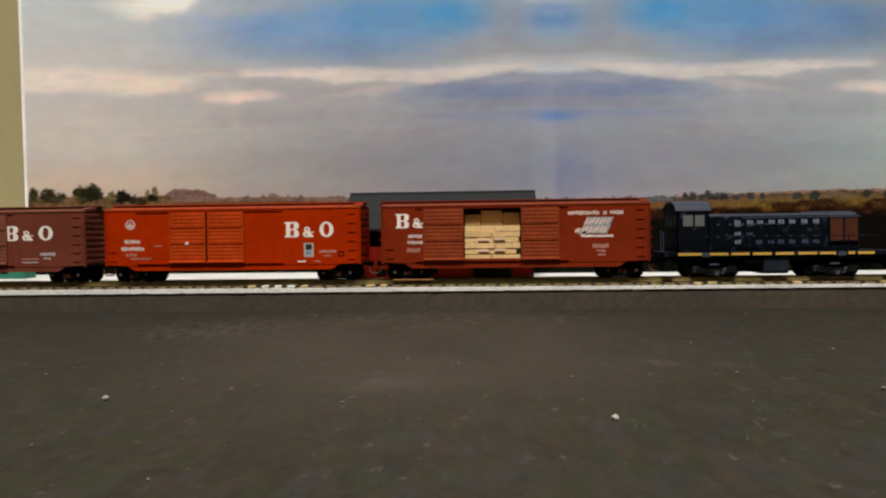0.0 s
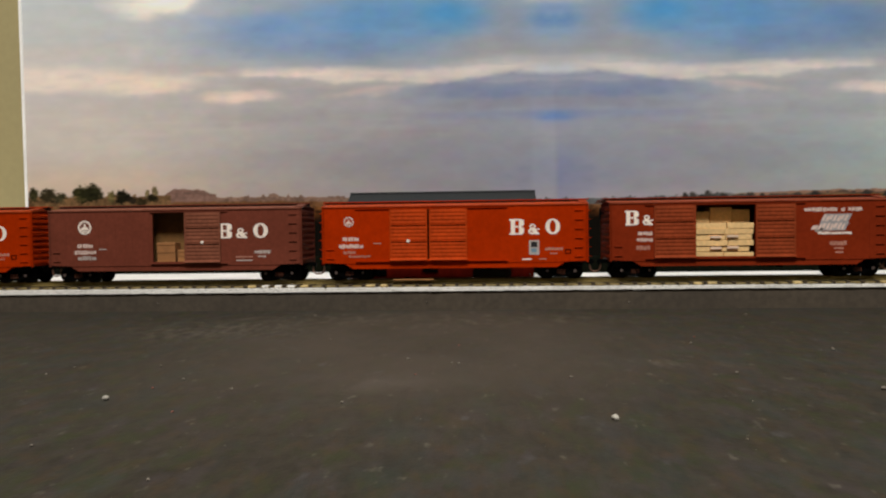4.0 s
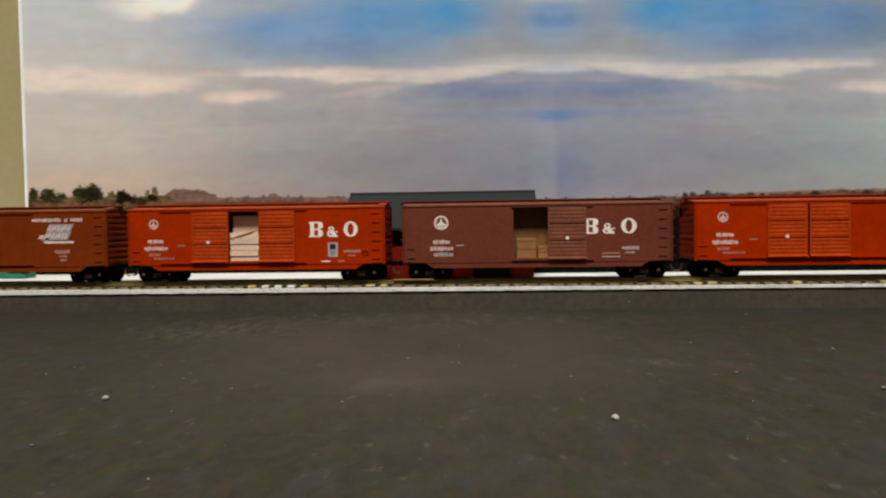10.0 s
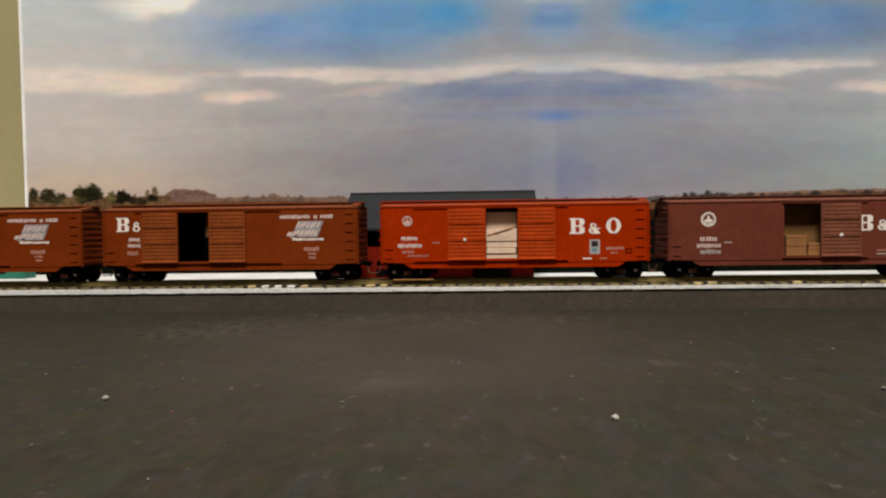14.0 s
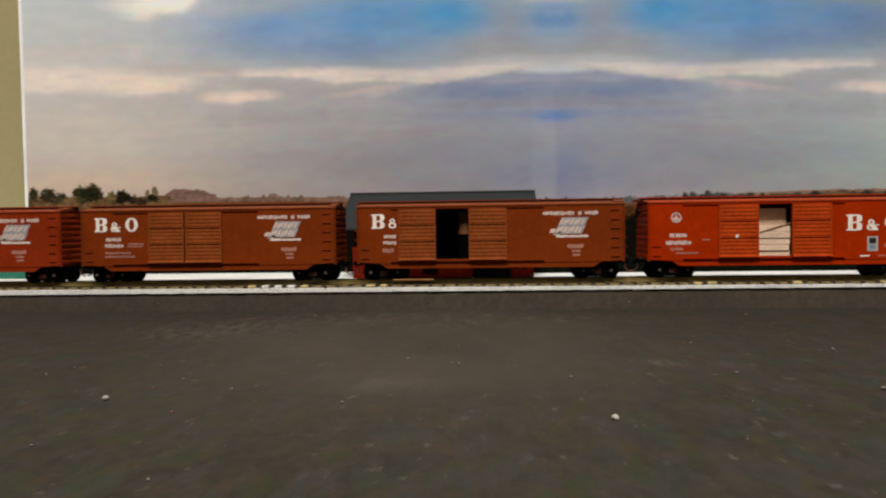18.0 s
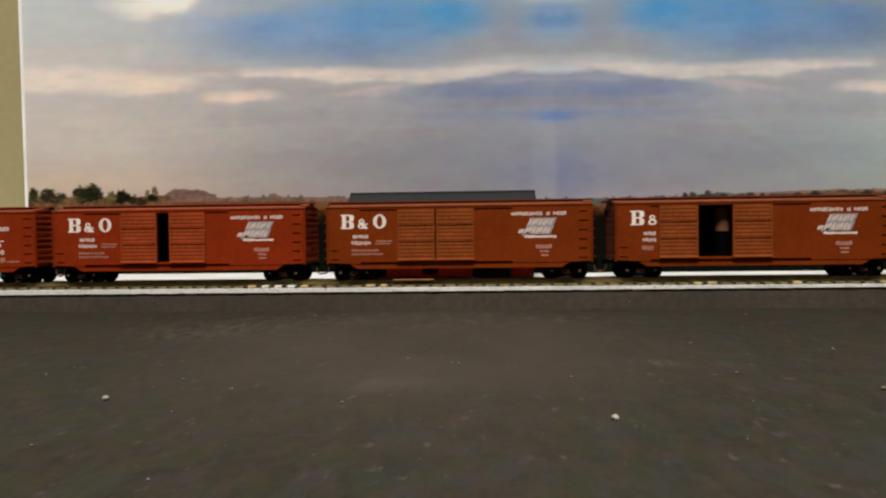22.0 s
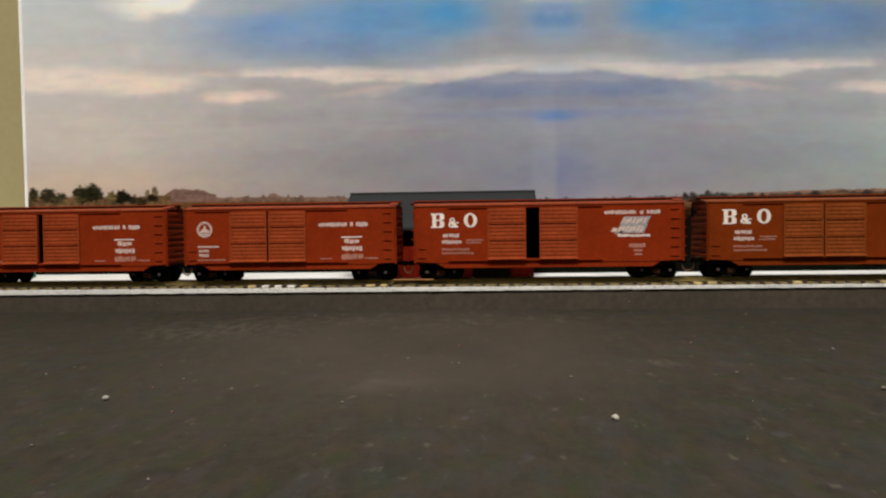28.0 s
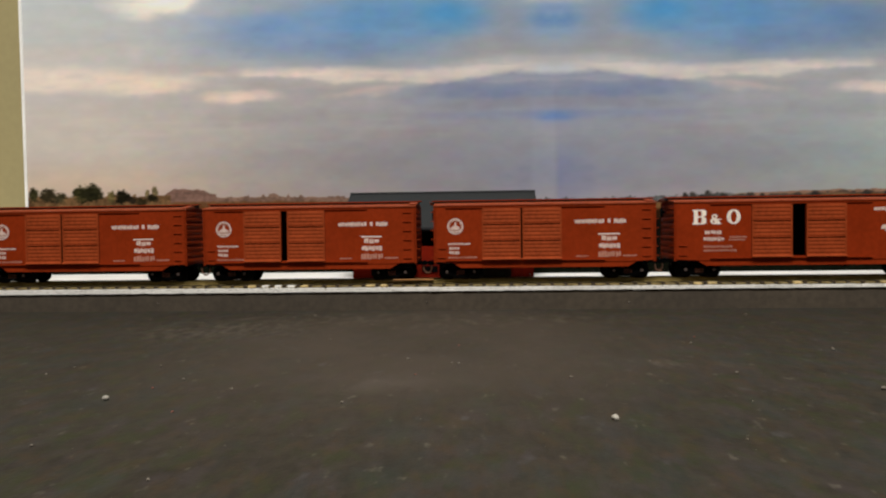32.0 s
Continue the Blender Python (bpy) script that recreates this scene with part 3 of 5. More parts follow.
def build_track():
    root = thing("track", "model railway track on tan roadbed over white board", "railway track", "", pose(0, 0, -DROP), "structure")
    bm = bmesh.new()
    prism_x(bm, [(-0.0152, 0.0002), (0.0195, 0.0002), (0.0165, 0.0014), (-0.0145, 0.0014)], -2.0, 2.0)
    part("roadbed", bm, BALLAST, root, "tan granular roadbed strip")
    for y in (-0.0087, 0.0087):
        bm = bmesh.new()
        prism_x(bm, rail_outline(y), -2.0, 2.0)
        part("rail", bm, RAIL, root, "dull brassy rail")

    def tie(bm):
        box(bm, -0.0012, 0.0012, -0.0158, 0.0152, 0.0004, 0.0022)

    me = shared("tie", tie, TIE, 0.0002)
    for i in range(-60, 61):
        link("tie", me, root, pose(i * PITCH + 0.0004 * noise.noise((i * 1.7, 0, 0)), 0.0006 * noise.noise((i * 2.3, 5, 0)), 0,
                                   0, 0, 1.2 * noise.noise((i * 3.1, 9, 0))))
    bm = bmesh.new()
    for i in range(61, 219):
        for s in (-1, 1):
            box(bm, s * i * PITCH - 0.0012, s * i * PITCH + 0.0012, -0.0152, 0.0152, 0.0012, 0.0022)
    tagged(part("far_ties", bm, TIE, root), "dark ties further along", "", "", "stuff")
    # pale patches between ties near the front rail: glints put in as colour
    for i in (-15, -14, -13, -12, -11, -6, -5, 18, 19, 25, 31, 32):
        bm = bmesh.new()
        w = 0.0014 + 0.0016 * random.random()
        cx = (i + 0.5) * PITCH
        box(bm, cx - w, cx + w, -0.0157, -0.0102, 0.0004, 0.0016 + 0.0004 * random.random())
        part("ballast_patch", bm, FOAM_WHITE if i in (-14, -13, -12) else GLINT_CREAM, root, "white patch painted as a glint" if i in (-14, -13, -12) else "cream patch painted as a glint", 0.0003)


build_track()


def loose_ballast():
    """Grains of ballast that lie along the roadbed's foot and on the white board's edge."""
    rnd = random.Random(33)
    bm = bmesh.new()
    for k in range(900):
        x = -0.36 + 0.78 * rnd.random()
        y = -0.0152 - 0.0066 * rnd.random() ** 1.6
        r = 0.00022 + 0.00034 * rnd.random() ** 2
        m = pose(x, y, -DROP + 0.0003 + 0.3 * r, 0, 0, 360 * rnd.random())
        bmesh.ops.create_cone(bm, cap_ends=True, segments=5, radius1=r, radius2=0.4 * r, depth=1.2 * r, matrix=m)
    tagged(part("loose_ballast", bm, BALLAST_GRAIN, None), "loose dark ballast grains along the white board edge", "ballast", "", "stuff")


loose_ballast()
bm = bmesh.new()
box(bm, -0.0345, -0.0070, -0.0140, -0.0098, 0.0031, 0.0039)
tagged(part("wooden_plank", bm, PLANK_TAN, None, "", 0.0002), "small tan wooden plank lying by the rails", "plank")

# ---------------------------------------------------------------- behind the track
def freight_house():
    root = thing("freight_house", "dark red board freight house with charcoal gable roof", "building", "",
                 pose(-0.0075, 0.0, 0.0))
    half = 0.0768
    eave_y, ridge_y, eave_z, ridge_z = 0.0450, 0.0970, 0.0392, 0.0680
    for s, name in ((1, "roof"), (-1, "roof")):
        bm = bmesh.new()
        y0 = ridge_y - s * (ridge_y - eave_y)
        prism_x(bm, [(y0, eave_z), (ridge_y, ridge_z), (ridge_y, ridge_z - 0.0016), (y0, eave_z - 0.0016)], -half, half)
        part(name, bm, ROOF_FELT, root, "charcoal felt roof slope")
    bm = bmesh.new()
    box(bm, -half, half, ridge_y - 0.0012, ridge_y + 0.0012, ridge_z - 0.0004, ridge_z + 0.0010)
    part("ridge_cap", bm, ROOF_FELT, root)
    bm = bmesh.new()
    box(bm, -0.0665, 0.0681, 0.0600, 0.1300, 0.0004, 0.0385)
    prism_x(bm, [(0.0600, 0.0385), (0.1300, 0.0385), (ridge_y, ridge_z - 0.0022)], -0.0665, 0.0681)
    wall = part("wall", bm, SHADE_WALL, root, "upper wall coloured as deep shade under the eaves")
    for x in (-0.040, 0.0, 0.042):
        bm = bmesh.new()
        box(bm, x - 0.010, x + 0.010, 0.0592, 0.0600, 0.0250, 0.0370)
        part("freight_door", bm, BLACK, root, "black freight door", 0.0002)
    # lower wall of single upright boards
    bm = bmesh.new()
    box(bm, -0.0668, 0.0684, 0.0515, 0.0596, 0.0004, 0.0242)
    part("platform", bm, BARN_RED, root, "dark red boarded platform")

    def board(b):
        box(b, -0.00125, 0.00125, 0.0508, 0.0515, 0.0004, 0.0246)

    me = shared("board", board, BARN_RED, 0.0001)
    for i in range(52):
        link("board", me, root, pose(-0.0657 + i * 0.00268, 0.0003 * random.random(), 0))
    for x0, x1, z0, z1 in ((-0.0490, -0.0405, 0.0025, 0.0072), (-0.0130, -0.0010, 0.0048, 0.0094)):
        bm = bmesh.new()
        box(bm, x0, x1, 0.0496, 0.0510, z0, z1)
        part("vent", bm, SHADE_WALL, root, "small dark vent panel", 0.0002)
    for x in (-0.062, -0.031, 0.031, 0.062):
        bm = bmesh.new()
        tube(bm, [(x, 0.0596, 0.0270), (x, 0.0470, 0.0382)], 0.0007)
        part("eave_brace", bm, SHADE_WALL, root)
    bm = bmesh.new()
    box(bm, -half + 0.0002, half - 0.0002, 0.0452, 0.0462, 0.0362, 0.0378)
    part("eave_board", bm, SHADE_WALL, root)


freight_house()


def steel_bin():
    root = thing("steel_bin", "slate-blue steel bin standing before the red boards", "bin", "", pose(0.0330, 0.0, 0.0))
    bm = bmesh.new()
    prism_x(bm, [(0.0405, 0.0014), (0.0492, 0.0014), (0.0492, 0.0205), (0.0405, 0.0188)], -0.0140, 0.0140)
    part("body", bm, SLATE_STEEL, root, "slate-blue recessed bin body", 0.0003)
    for z0, z1 in ((0.0016, 0.0068), (0.0158, 0.0196)):
        bm = bmesh.new()
        box(bm, -0.0143, 0.0143, 0.0396, 0.0494, z0, z1)
        part("steel_band", bm, SLATE_STEEL if z0 < 0.01 else BLACK, root, "slate-blue steel band" if z0 < 0.01 else "black steel band", 0.0003)
    for i in range(5):
        bm = bmesh.new()
        box(bm, -0.0130 + i * 0.0063, -0.0122 + i * 0.0063, 0.0388, 0.0397, 0.0020, 0.0064)
        part("rib", bm, SLATE_STEEL, root)
    for x in (-0.011, 0.011):
        bm = bmesh.new()
        cyl(bm, (x, 0.045, 0.0007), 0.0007, 0.006, "y", 8)
        part("roller", bm, BLACK, root)


steel_bin()


def hedge(x0, x1, yc):
    bm = bmesh.new()
    rows = []
    for i in range(261):
        x = x0 + (x1 - x0) * i / 260
        row = []
        for k in range(13):
            a = math.pi * k / 12
            hgt = 0.0135 * min(1.0, 0.35 + i / 14) * (1 + 0.25 * noise.noise((x * 70, 0, 0)))
            v = Vector((x, yc - 0.007 * math.cos(a), 0.0003 + hgt * math.sin(a) ** 0.6))
            row.append(bm.verts.new(v + 0.0011 * noise.noise_vector(v * 420) * math.sin(a) + 0.0006 * noise.noise_vector(v * 1100) * math.sin(a)))
        rows.append(row)
    for a, b in zip(rows, rows[1:]):
        for k in range(12):
            bm.faces.new((a[k], b[k], b[k + 1], a[k + 1]))
    bm.faces.new(rows[0])
    bm.faces.new(rows[-1][::-1])
    tagged(part("hedge", bm, HEDGE_GREEN, None), "low dark green foam hedge before the backdrop", "hedge", "", "stuff")


hedge(0.0640, 0.545, 0.106)
# second strip, added to fill the dark band behind the track there
hedge(-0.500, -0.088, 0.146)
bm = bmesh.new()
box(bm, -0.45, -0.3608, 0.083, 0.098, 0.0004, 0.0125)
tagged(part("teal_box", bm, TEAL, None, "", 0.0004), "teal painted card box on the white board", "box")


# crumbs on the table
def crumb(x, y, r, mat, seed):
    bm = bmesh.new()
    bmesh.ops.create_icosphere(bm, subdivisions=2, radius=r)
    for v in bm.verts:
        v.co *= 1 + 0.45 * noise.noise(v.co / r * 1.1 + Vector((seed * 3.7, 0, 0)))
        v.co.z *= 0.7
    low = min(v.co.z for v in bm.verts)
    for v in bm.verts:
        v.co.z -= low
    ob = part("crumb", bm, mat, None)
    ob.matrix_basis = pose(x, y, TABLE - 0.00002, 0, 0, seed * 77)
    return tagged(ob, "pale crumb lying on the grey table" if mat is CRUMB else "small dull crumb lying on the grey table" if mat is CRUMB_DULL else "reddish crumb lying on the grey table", "crumb", "crumbs on the table")


crumb(-0.0929, -0.2722, 0.0011, CRUMB, 1)
crumb(0.0646, -0.2934, 0.0011, CRUMB, 2)
for k, (x, y, r) in enumerate(((-0.0796, -0.0496, 0.00055), (-0.0475, -0.1492, 0.0004), (-0.0035, -0.2010, 0.0005), (0.0179, -0.2122, 0.0006),
                               (0.0590, -0.2377, 0.0006), (0.1216, -0.1639, 0.0006), (-0.0157, -0.2755, 0.0005), (-0.0806, -0.2419, 0.0006),
                               (-0.0572, -0.2572, 0.0005), (-0.1380, -0.2330, 0.0005), (0.1765, -0.1798, 0.0007), (0.1564, -0.2558, 0.0008),
                               (0.1192, -0.2298, 0.0006), (0.1836, -0.0579, 0.0007))):
    crumb(x, y, r, CRUMB_DULL, 3 + k)
for k, (x, y, r) in enumerate(((0.1283, -0.1455, 0.0005), (-0.0642, -0.2870, 0.0004), (0.0161, -0.1671, 0.0004), (0.0028, -0.2329, 0.0004), (-0.0855, -0.2556, 0.0004))):
    crumb(x, y, r, CRUMB_RED, 30 + k)
for k, (x, y, r) in enumerate(((-0.0436, -0.3437, 0.0004), (-0.0853, -0.3204, 0.0004), (-0.1355, -0.2187, 0.0004), (0.0151, -0.2098, 0.0004),
                               (0.0935, -0.2066, 0.0004), (0.1094, -0.2720, 0.0003), (-0.1011, -0.2164, 0.0004))):
    crumb(x, y, r, CRUMB_DULL, 50 + k)


for x, z in ((-0.1953, -0.0106), (0.1218, -0.0118), (-0.0112, -0.0110)):
    bm = bmesh.new()
    bmesh.ops.create_icosphere(bm, subdivisions=1, radius=0.0006)
    for v in bm.verts:
        v.co *= 1 + 0.4 * noise.noise(v.co * 1600 + Vector((x * 90, 0, 0)))
    chip = part("paint_chip", bm, CRUMB_DULL, bpy.data.objects["baseboard"], "pale chip stuck to the dark edge")
    chip.matrix_basis = pose(x, FRONT - 0.0001, z)


def grit():
    """Fine dust flecks, too many to count."""
    rnd = random.Random(21)
    bm = bmesh.new()
    for k in range(260):
        y = -0.33 + 0.30 * rnd.random()
        x = 0.03 + (rnd.random() - 0.55) * (y + 0.49) * 1.35
        r = 0.00009 + 0.00016 * rnd.random() ** 2
        m = Matrix.Translation((x, y, TABLE + 0.4 * r)) @ pose(0, 0, 0, 0, 0, 360 * rnd.random())
        bmesh.ops.create_cone(bm, cap_ends=True, segments=5, radius1=r, radius2=0.5 * r, depth=0.8 * r, matrix=m)
    tagged(part("grit", bm, GRIT, None), "fine pale dust flecks on the grey table", "grit", "", "stuff")


grit()


# ---------------------------------------------------------------- running gear, shared by the box cars
WHEEL = 0.0053
WHEEL_BASE = 0.0184
AXLES = []


def truck_frame(bm):
    y0, y1 = -0.0135, -0.0115
    for sgn in (1, -1):
        a, b = sorted((sgn * y0, sgn * y1))
        for s in (1, -1):
            # arched top chord, sloping lower chord, journal box and column
            prism_y(bm, [(0, 0.0068), (s * 0.0050, 0.0068), (s * 0.0092, 0.0058), (s * 0.0122, 0.0056), (s * 0.0122, 0.0070),
                         (s * 0.0088, 0.0078), (s * 0.0040, 0.0088), (0, 0.0088)][::s], a, b)
            prism_y(bm, [(0, 0.0016), (s * 0.0036, 0.0016), (s * 0.0086, 0.0040), (s * 0.0086, 0.0054), (s * 0.0034, 0.0031), (0, 0.0031)][::s], a, b)
            prism_y(bm, [(s * 0.0034, 0.0028), (s * 0.0048, 0.0033), (s * 0.0048, 0.0070), (s * 0.0034, 0.0070)][::s], a, b)
            c = s * WHEEL_BASE / 2
            box(bm, c - 0.0021, c + 0.0021, a - 0.0004, b + 0.0004, 0.0032, 0.0066)
    box(bm, -0.0030, 0.0030, -0.0112, 0.0112, 0.0046, 0.0078)
    for y in (-0.0060, 0.0060):
        box(bm, -0.0050, 0.0050, y - 0.0004, y + 0.0004, 0.0010, 0.0062)
    for v in bm.verts:
        v.co.z *= 1.15


def springs(bm):
    for x in (-0.0019, 0.0, 0.0019):
        for k in range(4):
            cyl(bm, (x, 0, 0.0036 + k * 0.00085), 0.00085, 0.0005, "z", 8)


def journal(bm):
    cyl(bm, (0, 0, 0), 0.0010, 0.0005, "y", 10)


def wheelset(bm):
    for s in (1, -1):
        cyl(bm, (0, s * 0.0088, 0), WHEEL, 0.0022, "y", 24)
        cyl(bm, (0, s * 0.0078, 0), WHEEL + 0.0007, 0.0006, "y", 24)
        cyl(bm, (0, s * 0.0101, 0), 0.0016, 0.0010, "y", 10)
        for k in range(6):
            a = k * math.pi / 3
            box(bm, 0.0028 * math.cos(a) - 0.0004, 0.0028 * math.cos(a) + 0.0004, s * 0.0095, s * 0.0101,
                0.0028 * math.sin(a) - 0.0004, 0.0028 * math.sin(a) + 0.0004)
    cyl(bm, (0, 0, 0), 0.0010, 0.0230, "y", 10)


def add_truck(parent, x, base=WHEEL_BASE):
    t = link("truck", shared("truck_frame", truck_frame, BLACK, 0.00015), parent, pose(x, 0, -DROP), "black four-wheel truck")
    for y in (-0.0126, 0.0126):
        link("spring_set", shared("springs", springs, SPRING_RUST), t, pose(0, y, 0))
    for s in (-1, 1):
        w = link("wheelset", shared("wheelset", wheelset, STEEL_DARK), t, pose(s * base / 2, 0, WHEEL), "dark steel wheels on an axle")
        AXLES.append((w, s * base / 2))
        for side in (-1, 1):
            link("axle_cap", shared("journal", journal, AXLE_END), t, pose(s * base / 2, side * 0.0141, 0.0056), "bare metal axle cap")
    return t


def coupler(bm):
    box(bm, -0.0075, 0.0008, -0.0011, 0.0011, 0.0086, 0.0108)
    prism_y(bm, [(0.0005, 0.0082), (0.0042, 0.0080), (0.0050, 0.0090), (0.0050, 0.0106), (0.0038, 0.0114), (0.0005, 0.0112)], -0.0019, 0.0004)
    prism_y(bm, [(0.0028, 0.0083), (0.0046, 0.0083), (0.0046, 0.0111), (0.0028, 0.0111)], 0.0006, 0.0019)


def trip_pin(bm):
    tube(bm, [(0.0024, -0.0006, 0.0084), (0.0023, -0.0008, 0.0060), (0.0027, -0.0010, 0.0046), (0.0036, -0.0014, 0.0036),
              (0.0048, -0.0018, 0.0029), (0.0070, -0.0022, 0.0030)], 0.00050, 6)


def add_couplers(parent, half):
    for s in (1, -1):
        c = link("coupler", shared("coupler", coupler, BLACK, 0.0001), parent, pose(s * half, 0, 0, 0, 0, 0 if s > 0 else 180), "black knuckle coupler")
        link("trip_pin", shared("trip_pin", trip_pin, COPPER), c, None, "curved coppery uncoupling pin")


# ---------------------------------------------------------------- box cars
SIDE = 0.0180          # half the width
SILL, EAVE, PEAK = 0.0103, 0.0487, 0.0511
DOOR_LOW, DOOR_TOP = 0.0126, 0.0467


def door_mesh(width):
    """A sliding door in three panels of four pressed ribs, with deep joints between the panels."""
    def build(bm):
        face = -SIDE - 0.0010
        pts = [(-SIDE - 0.0003, DOOR_LOW), (-SIDE - 0.0003, DOOR_TOP), (face, DOOR_TOP)]
        tall = (DOOR_TOP - DOOR_LOW - 0.0012) / 3
        for panel in range(3):
            top = DOOR_TOP - 0.0005 - panel * tall
            step = (tall - 0.0010) / 4
            for k in range(4):
                zt = top - k * step
                pts += [(face, zt), (face - 0.00022, zt - 0.42 * step), (face - 0.00022, zt - 0.66 * step), (face, zt - 0.94 * step)]
            if panel < 2:
                z = top - tall
                pts += [(face - 0.0006, z + 0.0010), (face - 0.0006, z + 0.0008), (-SIDE - 0.0004, z + 0.0008), (-SIDE - 0.0004, z + 0.0000)]
        pts.append((face, DOOR_LOW))
        prism_x(bm, pts, -width / 2 + 0.0006, width / 2 - 0.0006)
        for s in (-1, 1):
            box(bm, s * (width / 2 - 0.0006) - 0.0006, s * (width / 2 - 0.0006) + 0.0006, -SIDE - 0.0014, -SIDE - 0.0003, DOOR_LOW, DOOR_TOP)
        prism_x(bm, [(-SIDE - 0.0003, DOOR_LOW - 0.0002), (-SIDE - 0.0024, DOOR_LOW - 0.0002), (-SIDE - 0.0022, DOOR_LOW + 0.0004), (-SIDE - 0.0010, DOOR_LOW + 0.0014),
                     (-SIDE - 0.0003, DOOR_LOW + 0.0014)], -width / 2, width / 2)
    return build


def end_mesh(bm):
    """A ribbed car end, facing +x, at x = 0."""
    pts = [(-0.0008, SILL + 0.0004)]
    n = 9
    step = (EAVE - SILL - 0.002) / n
    for k in range(n):
        z = SILL + 0.001 + k * step
        pts += [(0.0, z + 0.10 * step), (0.0006, z + 0.32 * step), (0.0006, z + 0.66 * step), (0.0, z + 0.92 * step)]
    pts += [(0.0, EAVE), (-0.0008, EAVE)]
    prism_y(bm, pts, -SIDE + 0.0010, SIDE - 0.0010)
    for y in (-SIDE + 0.0005, SIDE - 0.0005):
        box(bm, -0.0008, 0.0006, y - 0.0005, y + 0.0005, SILL, EAVE)
    prism_x(bm, [(-SIDE, EAVE), (SIDE, EAVE), (0.0, PEAK - 0.0003)], -0.0008, 0.0003)


def seam_mesh(bm):
    box(bm, -0.00025, 0.00025, -SIDE - 0.00009, -SIDE + 0.0002, SILL + 0.001, EAVE - 0.0002)


def rungs(zs, width, depth=0.00044):
    def build(bm):
        for z in zs:
            tube(bm, [(-width / 2, -SIDE, z), (-width / 2, -SIDE - depth, z), (width / 2, -SIDE - depth, z), (width / 2, -SIDE, z)], 0.00030, 6)
    return build


def roof_mesh(length):
    def build(bm):
        over = 0.0006
        prism_x(bm, [(-SIDE - over, EAVE - 0.0004), (-SIDE - over, EAVE + 0.0004), (0, PEAK), (SIDE + over, EAVE + 0.0004),
                     (SIDE + over, EAVE - 0.0004), (0, PEAK - 0.0012)], -length / 2 - 0.0004, length / 2 + 0.0004)
        n = 13
        for k in range(n + 1):
            x = -length / 2 + 0.001 + (length - 0.002) * k / n
            for s in (1, -1):
                prism_x(bm, [(s * (SIDE + over), EAVE + 0.0003), (s * 0.003, PEAK - 0.0008), (s * 0.003, PEAK - 0.0006),
                             (s * (SIDE + over), EAVE + 0.00058)], x - 0.0004, x + 0.0004)
    return build


def running_board(length):
    def build(bm):
        for y in (-0.0036, -0.0012, 0.0012):
            box(bm, -length / 2 - 0.0026, length / 2 + 0.0026, y + 0.0001, y + 0.0023, PEAK + 0.0010, PEAK + 0.0016)
    return build


# a solid dark strip that stands in for the roof walk's shadow
def walk_shade(length):
    def build(bm):
        box(bm, -length / 2 - 0.0010, length / 2 + 0.0010, -0.0031, 0.0031, PEAK - 0.0008, PEAK + 0.0009)
    return build


